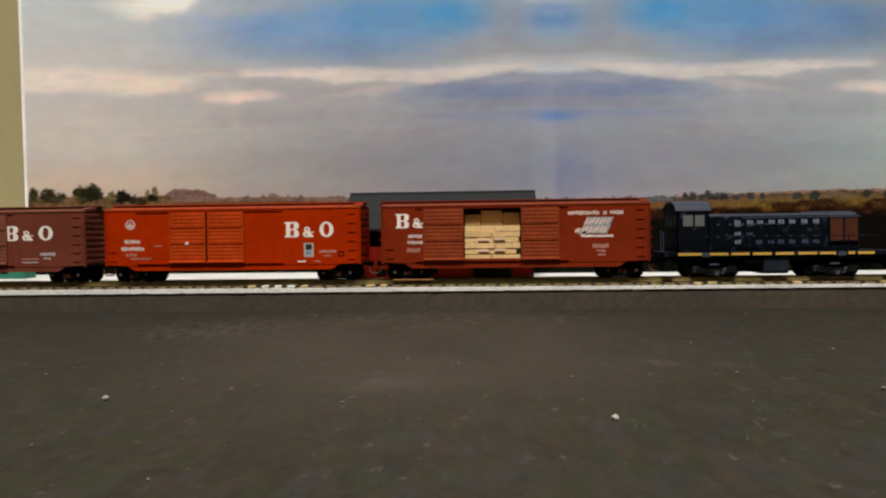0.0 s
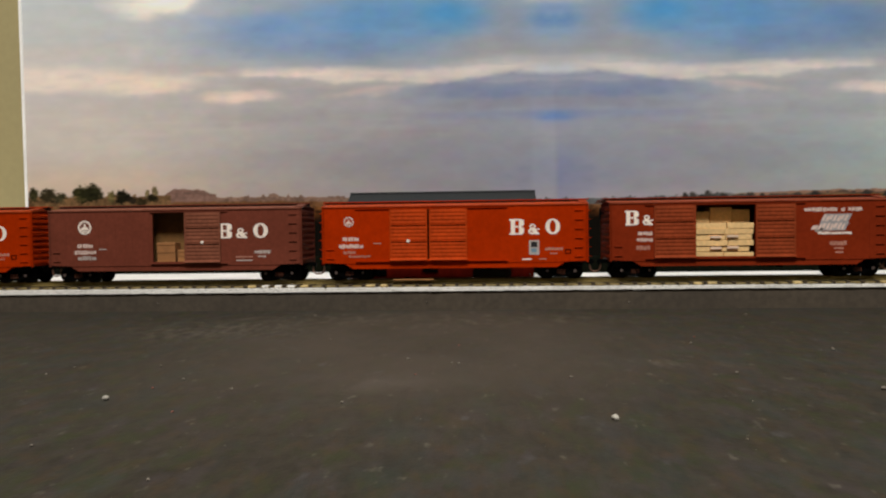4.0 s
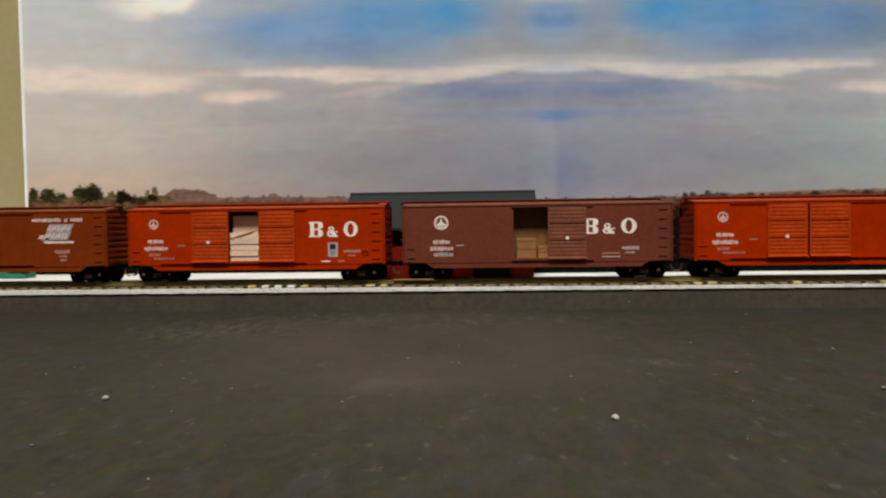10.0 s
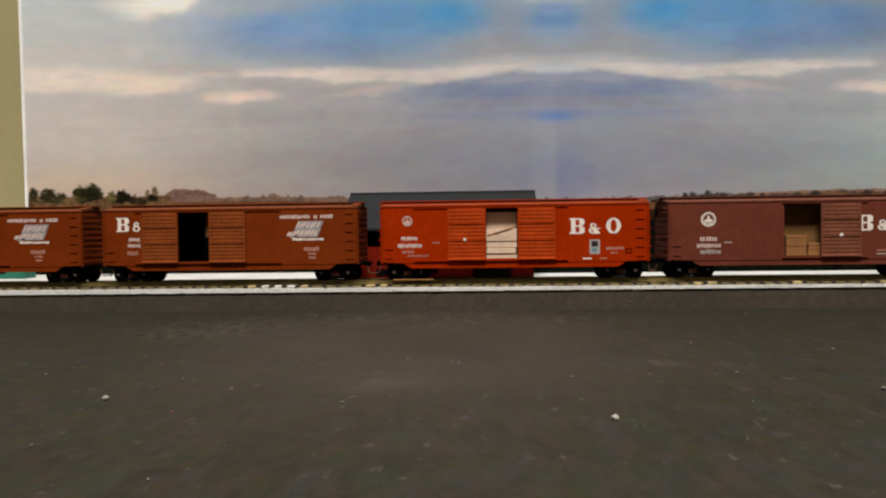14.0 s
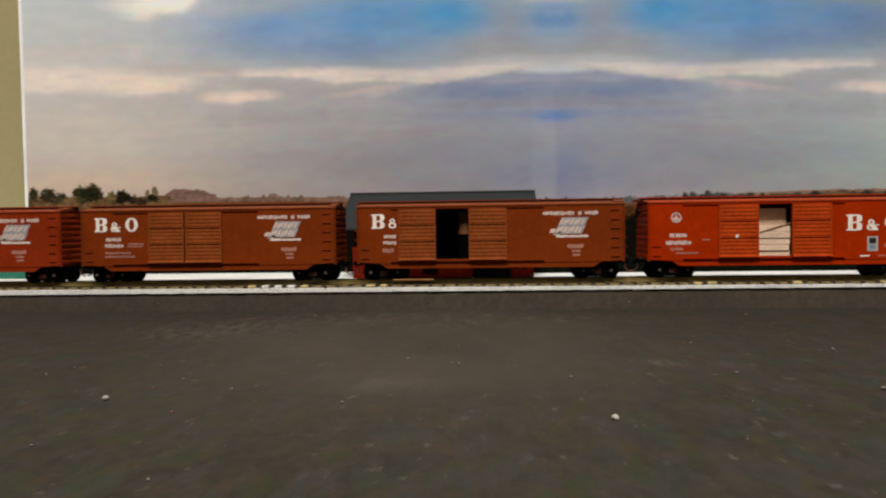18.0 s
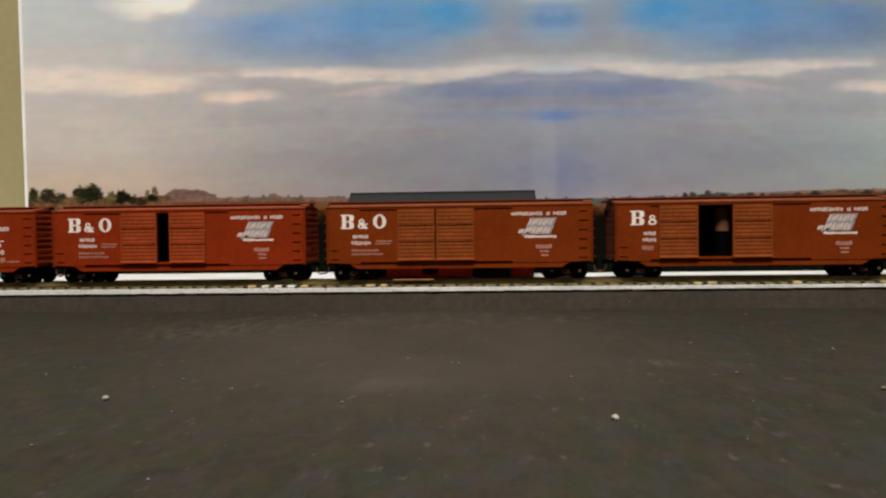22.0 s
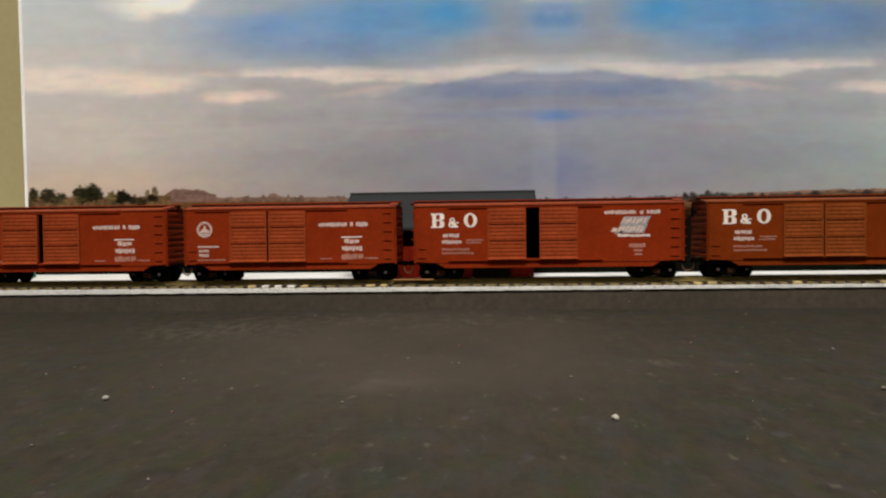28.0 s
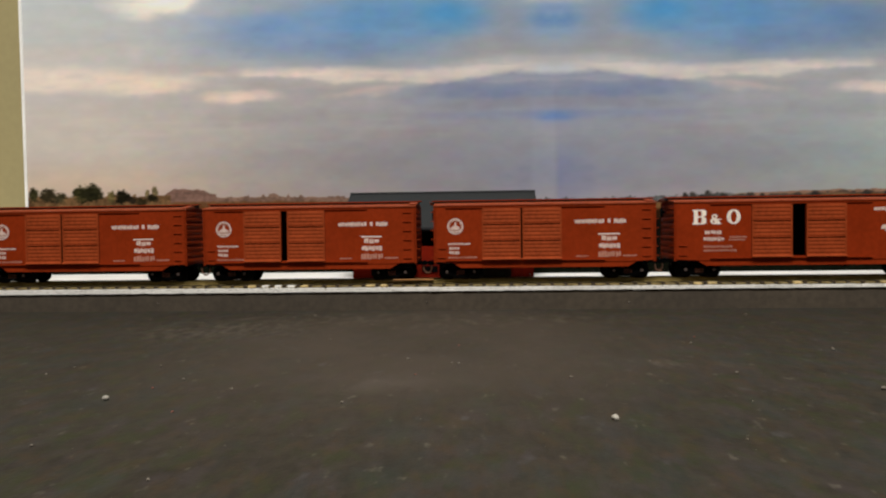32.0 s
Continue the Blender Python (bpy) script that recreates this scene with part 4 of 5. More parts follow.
class Side:
    """Places along a car's side, from fractions of its length and of its height."""

    def __init__(self, root, length, paint):
        self.root, self.length, self.paint, self.shift = root, length, paint, 0.0

    def x(self, f):
        return (f + self.shift - 0.5) * self.length

    def z(self, g):
        return EAVE - g * (EAVE - SILL)

    def bar(self, f0, f1, g0, g1, mat=None, name="lettering", skew=0.0, label=""):
        bm = bmesh.new()
        x0, x1, z0, z1 = self.x(f0), self.x(f1), self.z(g1), self.z(g0)
        k = skew * (z1 - z0)
        prism_y(bm, [(x0, z0), (x1, z0), (x1 + k, z1), (x0 + k, z1)], -SIDE - 0.00016, -SIDE - 0.00002)
        return part(name, bm, mat or WHITE_MARK, self.root, label)

    def broken(self, f0, f1, g0, g1, pieces, seed, mat=None):
        """A line of unreadable small writing: a row of plain bars in one mesh."""
        rnd = random.Random(seed)
        bm = bmesh.new()
        x, end = self.x(f0), self.x(f1)
        step = (end - x) / pieces
        z0, z1 = self.z(g1), self.z(g0)
        for k in range(pieces):
            w = step * (0.78 + 0.16 * rnd.random())
            for j in range(2):
                a, b = x + k * step + w * j * 0.56, x + k * step + w * (j * 0.56 + 0.44)
                box(bm, a, b, -SIDE - 0.00014, -SIDE - 0.00002, z0 + (z1 - z0) * 0.2 * rnd.random(), z1 - (z1 - z0) * 0.2 * rnd.random())
            low = rnd.choice((0.0, 0.36, 0.36, 0.72))
            box(bm, x + k * step, x + k * step + w, -SIDE - 0.00012, -SIDE - 0.00003, z0 + (z1 - z0) * low, z0 + (z1 - z0) * (low + 0.28))
        return part("lettering", bm, mat or SMALL_MARK, self.root)

    def name_line(self, f0, f1, g0, g1, seed):
        """The long line of the company name, as three groups of plain bars."""
        w = f1 - f0
        self.broken(f0, f0 + 0.575 * w, g0, g1, 9, seed)
        self.broken(f0 + 0.635 * w, f0 + 0.705 * w, g0, g1, 1, seed + 50)
        self.broken(f0 + 0.755 * w, f1, g0, g1, 4, seed + 60)

    def large_mark(self, f0, f1, g0, g1, show=3, shown_from=0.0):
        """The big white company mark: a slotted block, a small knot and an oval ring."""
        x0, x1, z0, z1 = self.x(f0), self.x(f1), self.z(g1), self.z(g0)
        w, h = x1 - x0, z1 - z0
        y0, y1 = -SIDE - 0.00018, -SIDE - 0.00002
        bm = bmesh.new()
        cut = shown_from * w
        bw = 0.29 * w
        if not cut:
            box(bm, x0, x0 + 0.05 * w, y0, y1, z0, z0 + 0.10 * h)
            box(bm, x0, x0 + 0.05 * w, y0, y1, z1 - 0.10 * h, z1)
            box(bm, x0 + 0.03 * w, x0 + 0.115 * w, y0 - 0.00003, y1, z0, z1)
        else:
            box(bm, x0 + cut, x0 + 0.115 * w, y0 - 0.00003, y1, z0, z1)
        for za, zb in ((z0, z0 + 0.10 * h), (z0 + 0.46 * h, z0 + 0.56 * h), (z1 - 0.10 * h, z1)):
            box(bm, x0 + 0.115 * w, x0 + 0.24 * w, y0, y1, za, zb)
        for za, zb in ((z0 + 0.02 * h, z0 + 0.48 * h), (z0 + 0.54 * h, z1 - 0.02 * h)):
            prism_y(bm, [(x0 + 0.19 * w, za), (x0 + 0.25 * w, za), (x0 + bw, za + 0.08 * h), (x0 + bw, zb - 0.08 * h),
                         (x0 + 0.25 * w, zb), (x0 + 0.19 * w, zb)], y0 - 0.00003, y1)
        part("large_mark", bm, WHITE_MARK, self.root, "white block of the company mark")
        if show == 1:
            return
        bm = bmesh.new()
        cx = x0 + 0.47 * w
        ring_y(bm, cx - 0.01 * w, z0 + 0.21 * h, 0.088 * w, 0.21 * h, 0.046 * w, 0.10 * h, y0, y1, 18)
        ring_y(bm, cx - 0.01 * w, z0 + 0.52 * h, 0.062 * w, 0.16 * h, 0.036 * w, 0.085 * h, y0 - 0.00003, y1, 16)
        if show != 1.5:
            prism_y(bm, [(cx + 0.03 * w, z0), (cx + 0.12 * w, z0), (cx + 0.12 * w, z0 + 0.09 * h), (cx - 0.01 * w, z0 + 0.42 * h),
                         (cx - 0.06 * w, z0 + 0.36 * h)], y0 - 0.00006, y1)
            box(bm, cx + 0.06 * w, cx + 0.13 * w, y0 - 0.00003, y1, z0 + 0.30 * h, z0 + 0.37 * h)
        part("large_mark", bm, WHITE_MARK, self.root, "white knot of the company mark")
        if show < 3:
            return
        bm = bmesh.new()
        ring_y(bm, x0 + 0.855 * w, z0 + 0.5 * h, 0.145 * w, 0.50 * h, 0.085 * w, 0.11 * h, y0, y1, 28)
        part("large_mark", bm, WHITE_MARK, self.root, "white oval of the company mark")

    def emblem(self, f, g, r, mat=None):
        cx, cz = self.x(f), self.z(g)
        bm = bmesh.new()
        y0, y1 = -SIDE - 0.00018, -SIDE - 0.00002
        ring_y(bm, cx, cz, r, r, 0.16 * r, 0.16 * r, y0, y1, 24)
        ring_y(bm, cx, cz, 0.78 * r, 0.78 * r, 0.07 * r, 0.07 * r, y0, y1, 24)
        prism_y(bm, [(cx - 0.62 * r, cz - 0.40 * r), (cx + 0.62 * r, cz - 0.40 * r), (cx + 0.45 * r, cz - 0.02 * r), (cx + 0.14 * r, cz + 0.10 * r),
                     (cx + 0.12 * r, cz + 0.50 * r), (cx - 0.12 * r, cz + 0.50 * r), (cx - 0.14 * r, cz + 0.10 * r), (cx - 0.45 * r, cz - 0.02 * r)], y0, y1)
        box(bm, cx - 0.6 * r, cx + 0.6 * r, y0, y1, cz - 0.66 * r, cz - 0.50 * r)
        part("emblem", bm, mat or WHITE_MARK, self.root, "round white emblem")

    def star(self, f, g):
        bm = bmesh.new()
        cyl(bm, (self.x(f), -SIDE - 0.0015, self.z(g)), 0.0012, 0.0004, "y", 6)
        part("star_mark", bm, WHITE_MARK, self.root, "small white mark on the door")

    def slogan(self, f0, f1, g0, g1):
        """The slanted grey and white slogan block with its white line."""
        d = (g1 - g0)
        w = f1 - f0
        for row, (a, b, ga, gb) in enumerate(((0.20, 0.88, 0.0, 0.40), (0.10, 0.80, 0.40, 0.82))):
            self.bar(f0 + w * a, f0 + w * b, g0 + ga * d, g0 + gb * d, SLOGAN_GREY, "slogan_block", 0.5)
            n = 7
            for k in range(n):
                fa = f0 + w * (a + 0.02 + (b - a - 0.04) * k / n)
                p = self.bar(fa, fa + w * (b - a - 0.04) / n * (0.66, 0.84, 0.74)[k % 3], g0 + (ga + (0.05, 0.10, 0.06)[(k + row) % 3]) * d,
                             g0 + (gb - (0.06, 0.04, 0.12)[(k + row) % 3]) * d, SMALL_MARK, "slogan_stroke", 0.5)
                p.location.y -= 0.00006
        self.bar(f0 - w * 0.03, f0 + w * 0.10, g0 + 0.56 * d, g0 + 0.76 * d, SMALL_MARK, "slogan_block", 0.5)
        self.bar(f0 + w * 0.06, f0 + w * 0.24, g0 + 0.70 * d, g0 + 0.86 * d, GREY_MARK, "slogan_block", 0.5)
        self.broken(f0 + w * 0.14, f1 - w * 0.02, g0 + 0.87 * d, g1, 10, 77, WHITE_MARK)

    def placard(self, f0, f1, g0, g1):
        self.bar(f0, f1, g0, g1, GREY_MARK, "placard", 0, "white placard with dark square")
        d = g1 - g0
        self.bar(f0 + 0.007, f1 - 0.007, g0 + 0.10 * d, g0 + 0.48 * d, BLACK_MARK, "placard_print").location.y -= 0.00008
        self.bar(f0 + 0.008, f1 - 0.010, g0 + 0.56 * d, g0 + 0.84 * d, BLUE_MARK, "placard_print").location.y -= 0.00008


def box_car(label, length, paint, opening, doors, track, lining=None, lining_y=0.0164):
    """opening: fractions of the door hole; doors: fractions of each sliding door; track: fractions of the door rails."""
    root = thing("box_car", label, "box car", "box cars of the model train", pose(0, 0, CAR_Z))
    s = Side(root, length, paint)
    h, t = length / 2, 0.0009
    o0, o1 = s.x(opening[0]), s.x(opening[1])
    for pts in ([(-h, SILL + 0.0008), (-h + 0.018, SILL), (o0, SILL), (o0, EAVE), (-h, EAVE)],
                [(o1, SILL), (h - 0.018, SILL), (h, SILL + 0.0008), (h, EAVE), (o1, EAVE)]):
        bm = bmesh.new()
        prism_y(bm, pts, -SIDE, -SIDE + t)
        part("side_panel", bm, paint, root)
    for name, *dims in (("door_header", o0, o1, -SIDE, -SIDE + t, DOOR_TOP - 0.0004, EAVE), ("door_threshold", o0, o1, -SIDE, -SIDE + t, SILL, DOOR_LOW + 0.0004),
                        ("far_side", -h, h, SIDE - t, SIDE, SILL, EAVE)):
        bm = bmesh.new()
        box(bm, *dims)
        part(name, bm, paint, root)
    n = 15
    for k in range(n + 1):
        x = -h + 0.0004 + (length - 0.0008) * k / n
        if not (o0 - 0.0006 < x < o1 + 0.0006):
            link("panel_seam", shared("seam_" + paint.name, seam_mesh, paint), root, pose(x, 0, 0))
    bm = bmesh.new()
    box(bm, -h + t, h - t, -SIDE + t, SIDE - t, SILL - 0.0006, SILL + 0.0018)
    part("floor", bm, INNER_SHADE, root, "car floor coloured as dark inner shade")
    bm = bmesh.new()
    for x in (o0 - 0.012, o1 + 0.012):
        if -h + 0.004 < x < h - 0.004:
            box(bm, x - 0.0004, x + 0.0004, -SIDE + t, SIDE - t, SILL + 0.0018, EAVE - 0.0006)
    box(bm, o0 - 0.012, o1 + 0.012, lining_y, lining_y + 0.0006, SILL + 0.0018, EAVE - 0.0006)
    part("lining", bm, lining or INNER_SHADE, root)
    me = shared("end_" + paint.name, end_mesh, paint)
    link("car_end", me, root, pose(h - 0.0002, 0, 0), "ribbed car end")
    link("car_end", me, root, pose(-h + 0.0002, 0, 0, 0, 0, 180), "ribbed car end")
    link("roof", shared("roof_%s_%.4f" % (paint.name, length), roof_mesh(length), ROOFS[paint.name]), root, None, "low gable roof with top light in its colour")
    link("running_board", shared("walk_%s_%.4f" % (paint.name, length), running_board(length), paint), root, None, "roof walk of thin planks")
    # dark strip in place of the shadow below the planks
    link("walk_support", shared("ridge_shade_%.4f" % length, walk_shade(length), DARK_BROWN), root, None, "dark strip for the shade under the roof walk")
    for end in (1, -1):
        bm = bmesh.new()
        y = -end * 1.0
        prism_x(bm, [(y * 0.0150, EAVE + 0.0013), (y * 0.0042, PEAK + 0.0004), (y * 0.0042, PEAK + 0.0006), (y * 0.0150, EAVE + 0.0015)], end * h - 0.0048, end * h + 0.0004)
        part("corner_walk", bm, ROOFS[paint.name], root, "small corner roof walk")
    # fishbelly sill and underframe
    bm = bmesh.new()
    a = 0.84 * h
    prism_y(bm, [(-a, SILL + 0.0003), (-a + 0.006, SILL - 0.0034), (a - 0.006, SILL - 0.0034), (a, SILL + 0.0003)], -SIDE + 0.0004, -SIDE + 0.0012)
    prism_y(bm, [(-a, SILL + 0.0003), (-a + 0.006, SILL - 0.0034), (a - 0.006, SILL - 0.0034), (a, SILL + 0.0003)], SIDE - 0.0040, SIDE - 0.0032)
    part("side_sill", bm, paint, root)
    bm = bmesh.new()
    box(bm, -h + 0.002, h - 0.002, -0.0028, 0.0028, SILL - 0.0042, SILL - 0.0006)
    for k in range(-3, 4):
        box(bm, k * h / 5 - 0.0006, k * h / 5 + 0.0006, -SIDE + 0.006, SIDE - 0.006, SILL - 0.0030, SILL - 0.0006)
    part("underframe", bm, BLACK, root)
    bm = bmesh.new()
    cyl(bm, (0.016, -0.0090, SILL - 0.0025), 0.0021, 0.0085, "x", 12)
    cyl(bm, (0.0235, -0.0090, SILL - 0.0025), 0.0026, 0.0035, "x", 12)
    part("brake_cylinder", bm, BLACK, root)
    # door gear
    for f0, f1 in doors:
        w = s.x(f1) - s.x(f0)
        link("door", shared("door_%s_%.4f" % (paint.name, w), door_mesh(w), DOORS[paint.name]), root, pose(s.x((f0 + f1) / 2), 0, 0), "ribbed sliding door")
    bm = bmesh.new()
    box(bm, s.x(track[0]), s.x(track[1]), -SIDE - 0.0008, -SIDE, DOOR_TOP + 0.0002, DOOR_TOP + 0.0008)
    part("door_rail", bm, paint, root, "upper door rail")
    bm = bmesh.new()
    box(bm, s.x(track[0]), s.x(track[1]), -SIDE - 0.0010, -SIDE, DOOR_LOW - 0.0011, DOOR_LOW - 0.0004)
    part("door_rail", bm, paint, root, "lower door rail")
    # ladders and grab irons
    top, low = EAVE - 0.0042, SILL + 0.0036
    zs = [low + (top - low) * k / 5 for k in range(6)]
    link("ladder", shared("ladder_" + paint.name, rungs(zs, 0.0052), paint), root, pose(h - 0.0058, 0, 0), "six-rung side ladder")
    link("grab_irons", shared("grabs_" + paint.name, rungs(zs[:2], 0.0050), paint), root, pose(-h + 0.0052, 0, 0))
    for end in (1, -1):
        bm = bmesh.new()
        for z in zs:
            x = end * h
            tube(bm, [(x, -SIDE + 0.0016, z), (x + end * 0.0022, -SIDE + 0.0016, z), (x + end * 0.0022, -SIDE + 0.0064, z), (x, -SIDE + 0.0064, z)], 0.0003, 5)
        part("end_ladder", bm, paint, root)
    bm = bmesh.new()
    cyl(bm, (-h - 0.0026, 0.006, EAVE - 0.006), 0.0036, 0.0005, "x", 18)
    cyl(bm, (-h - 0.0014, 0.006, EAVE - 0.006), 0.0006, 0.0022, "x", 8)
    part("brake_wheel", bm, BLACK, root)
    # stirrup steps
    for x in (-h + 0.0052, h - 0.0058):
        bm = bmesh.new()
        tube(bm, [(x - 0.0022, -SIDE + 0.0003, SILL + 0.0006), (x - 0.0020, -SIDE + 0.0003, SILL - 0.0026), (x + 0.0020, -SIDE + 0.0003, SILL - 0.0026),
                  (x + 0.0022, -SIDE + 0.0003, SILL + 0.0006)], 0.00028, 5)
        part("stirrup", bm, BLACK, root)
    for sx in (-1, 1):
        add_truck(root, sx * (h - 0.0172))
    add_couplers(root, h + 0.0012)
    return root, s


LONG, SHORT = 0.1775, 0.1457


def marks_right(s):
    """Livery with the large mark at the right: emblem, small marks, mark, placard."""
    s.emblem(0.101, 0.262, 0.0034, SMALL_MARK)
    s.broken(0.077, 0.142, 0.535, 0.605, 3, 1)
    s.broken(0.063, 0.156, 0.655, 0.735, 7, 2)
    s.broken(0.080, 0.128, 0.775, 0.830, 3, 3, FAINT_MARK)
    s.broken(0.100, 0.182, 0.850, 0.890, 7, 4, FAINT_MARK)
    s.bar(0.195, 0.224, 0.635, 0.655, FAINT_MARK)


def red_car(label, paint, doors, opening, lining):
    root, s = box_car(label, LONG, paint, opening, doors, (0.126, 0.702), lining)
    marks_right(s)
    s.large_mark(0.709, 0.898, 0.250, 0.520)
    s.placard(0.782, 0.820, 0.620, 0.870)
    s.broken(0.842, 0.908, 0.745, 0.800, 6, 5, FAINT_MARK)
    s.broken(0.858, 0.888, 0.840, 0.865, 3, 6, FAINT_MARK)
    s.bar(0.757, 0.790, 0.935, 0.958)
    s.bar(0.820, 0.846, 0.935, 0.955, FAINT_MARK)
    bm = bmesh.new()
    ring = 0.0019
    x, z = s.x(0.926), s.z(0.815)
    for a, b, c, d in ((-ring, ring, ring - 0.0005, ring), (-ring, ring, -ring, -ring + 0.0005), (-ring, -ring + 0.0005, -ring, ring), (ring - 0.0005, ring, -ring, ring)):
        box(bm, x + a, x + b, -SIDE - 0.0004, -SIDE, z + c * 0.75, z + d * 0.75)
    part("routing_board", bm, BLACK, root, "small dark square frame")
    return root, s


def brown_car(label, paint, doors, opening, show, lining=None, extra=0.0):
    root, s = box_car(label, LONG, paint, opening, doors, (0.128, 0.704), lining)
    s.shift = extra
    s.large_mark(0.054, 0.228, 0.134, 0.385, show)
    if show == 3:
        s.broken(0.099, 0.163, 0.485, 0.555, 3, 7)
        s.broken(0.094, 0.170, 0.600, 0.670, 6, 8)
        s.broken(0.188, 0.250, 0.590, 0.620, 6, 71, FAINT_MARK)
        s.broken(0.184, 0.246, 0.635, 0.665, 6, 72, FAINT_MARK)
        s.broken(0.094, 0.200, 0.745, 0.785, 7, 9, FAINT_MARK)
        s.broken(0.094, 0.216, 0.810, 0.850, 9, 10, FAINT_MARK)
    else:
        end = 0.150 if show == 1.5 else 0.158
        s.broken(0.102, end, 0.490, 0.560, 3, 7)
        s.broken(0.098, end, 0.605, 0.668, 5, 8)
        s.broken(0.096, end - 0.01, 0.735, 0.815, 4, 9, FAINT_MARK)
    s.name_line(0.700, 0.906, 0.124, 0.192, 11)
    s.slogan(0.728, 0.872, 0.232, 0.578)
    s.broken(0.790, 0.852, 0.690, 0.765, 5, 12, FAINT_MARK)
    s.broken(0.806, 0.840, 0.790, 0.835, 3, 13, FAINT_MARK)
    s.bar(0.810, 0.838, 0.865, 0.895, FAINT_MARK)
    return root, s


def short_car(label, paint, doors, opening):
    root, s = box_car(label, SHORT, paint, opening, doors, (0.052, 0.775))
    s.emblem(0.097, 0.365, 0.0054, SMALL_MARK)
    s.broken(0.063, 0.166, 0.650, 0.690, 7, 14)
    s.broken(0.068, 0.120, 0.720, 0.765, 2, 15)
    s.broken(0.068, 0.120, 0.795, 0.850, 2, 25)
    s.broken(0.063, 0.196, 0.890, 0.925, 8, 16, FAINT_MARK)
    s.name_line(0.640, 0.872, 0.265, 0.345, 17)
    s.bar(0.745, 0.842, 0.515, 0.535)
    s.broken(0.760, 0.832, 0.555, 0.640, 3, 18)
    s.broken(0.748, 0.844, 0.680, 0.770, 6, 19)
    s.broken(0.745, 0.850, 0.815, 0.920, 4, 20, FAINT_MARK)
    s.broken(0.855, 0.918, 0.885, 0.915, 6, 21, FAINT_MARK)
    s.broken(0.645, 0.703, 0.890, 0.915, 5, 22, FAINT_MARK)
    return root, s


CARS = []        # car, place along the train in metres
UNIT = 0.0003793


def place(root, offset):
    CARS.append((root, (offset + 2.0) * UNIT))
    return root


car1, s1 = brown_car("oxide red box car with wide open doors and lumber", PAINT_OXIDE, ((0.160, 0.311), (0.526, 0.668)), (0.311, 0.526), 2, INNER_WOOD)
place(car1, 123.2)
car2, s2 = red_car("bright red box car with closed double doors", PAINT_RED, ((0.258, 0.401), (0.408, 0.551)), (0.385, 0.425), INNER_SHADE)
s2.star(0.328, 0.605)
place(car2, -383.2)
car3, s3 = box_car("maroon brown box car with one door half open", LONG, PAINT_MAROON, (0.416, 0.560), ((0.544, 0.686),), (0.408, 0.712), INNER_WOOD, -0.0070)
s3.emblem(0.145, 0.300, 0.0048)
s3.broken(0.114, 0.180, 0.595, 0.665, 3, 31)
s3.broken(0.103, 0.190, 0.710, 0.785, 7, 32)
s3.broken(0.115, 0.190, 0.815, 0.895, 4, 33, GREY_MARK)
s3.bar(0.200, 0.230, 0.685, 0.705, GREY_MARK)
s3.large_mark(0.672, 0.871, 0.258, 0.522, 3, 0.075)
s3.bar(0.743, 0.809, 0.845, 0.865, FAINT_MARK)
s3.bar(0.743, 0.809, 0.905, 0.925, GREY_MARK)
s3.broken(0.817, 0.880, 0.735, 0.800, 6, 34, GREY_MARK)
s3.broken(0.830, 0.862, 0.830, 0.865, 3, 35, GREY_MARK)
s3.star(0.615, 0.585)
place(car3, -889.7)
car4, s4 = red_car("orange red box car with parted doors and pale lumber", PAINT_RED_B, ((0.253, 0.397), (0.516, 0.656)), (0.397, 0.516), INNER_WOOD)
s4.star(0.318, 0.590)
place(car4, -1390.8)
car5, s5 = brown_car("brown box car with parted doors and dark opening", PAINT_BROWN, ((0.157, 0.299), (0.423, 0.566)), (0.299, 0.423), 1.5)
place(car5, -1900.0)
car6, s6 = brown_car("brown box car with closed double doors", PAINT_BROWN, ((0.270, 0.412), (0.417, 0.561)), (0.395, 0.430), 3)
place(car6, -2408.0)
car7, s7 = brown_car("reddish brown box car with doors slightly parted", PAINT_BROWN_B, ((0.276, 0.420), (0.470, 0.612)), (0.420, 0.470), 3, None, 0.010)
place(car7, -2915.6)
car8, s8 = short_car("short freight red box car with closed double doors", PAINT_FREIGHT, ((0.219, 0.395), (0.403, 0.580)), (0.380, 0.415))
place(car8, -3374.3)
car9, s9 = short_car("short freight red box car with doors slightly parted", PAINT_FREIGHT, ((0.193, 0.371), (0.400, 0.577)), (0.371, 0.400))
place(car9, -3791.2)
car10, s10 = short_car("short freight red box car with shut double doors", PAINT_FREIGHT, ((0.219, 0.395), (0.403, 0.580)), (0.380, 0.415))
place(car10, -4208.0)


# ---------------------------------------------------------------- loads, riding in the cars
def on_floor(name, label, category, offset):
    root = thing(name, label, category, "", pose(0, 0, CAR_Z))
    place(root, offset)
    return root


FLOOR = SILL + 0.0018


def lumber_load(offset, s, f0, f1, mat, label, top_g, seed, rows, cols):
    root = on_floor("lumber_stack", label, "lumber", offset)
    rnd = random.Random(seed)
    x0, x1 = s.x(f0), s.x(f1)
    height = s.z(top_g) - FLOOR
    z = FLOOR
    for r in range(rows):
        dz = height / rows
        x = x0
        for c in range(cols):
            w = (x1 - x0) / cols * (0.9 + 0.25 * rnd.random())
            w = min(w, x1 - x)
            if w < 0.002:
                continue
            front = -0.0171 + 0.0012 * rnd.random() ** 2
            bm = bmesh.new()
            box(bm, x + 0.0002, x + w - 0.0002, front, -0.0130, z + 0.00008, z + dz * (0.86 + 0.12 * rnd.random()))
            part("board", bm, mat, root, "", 0.0002)
            x += w
        z += dz
    return root


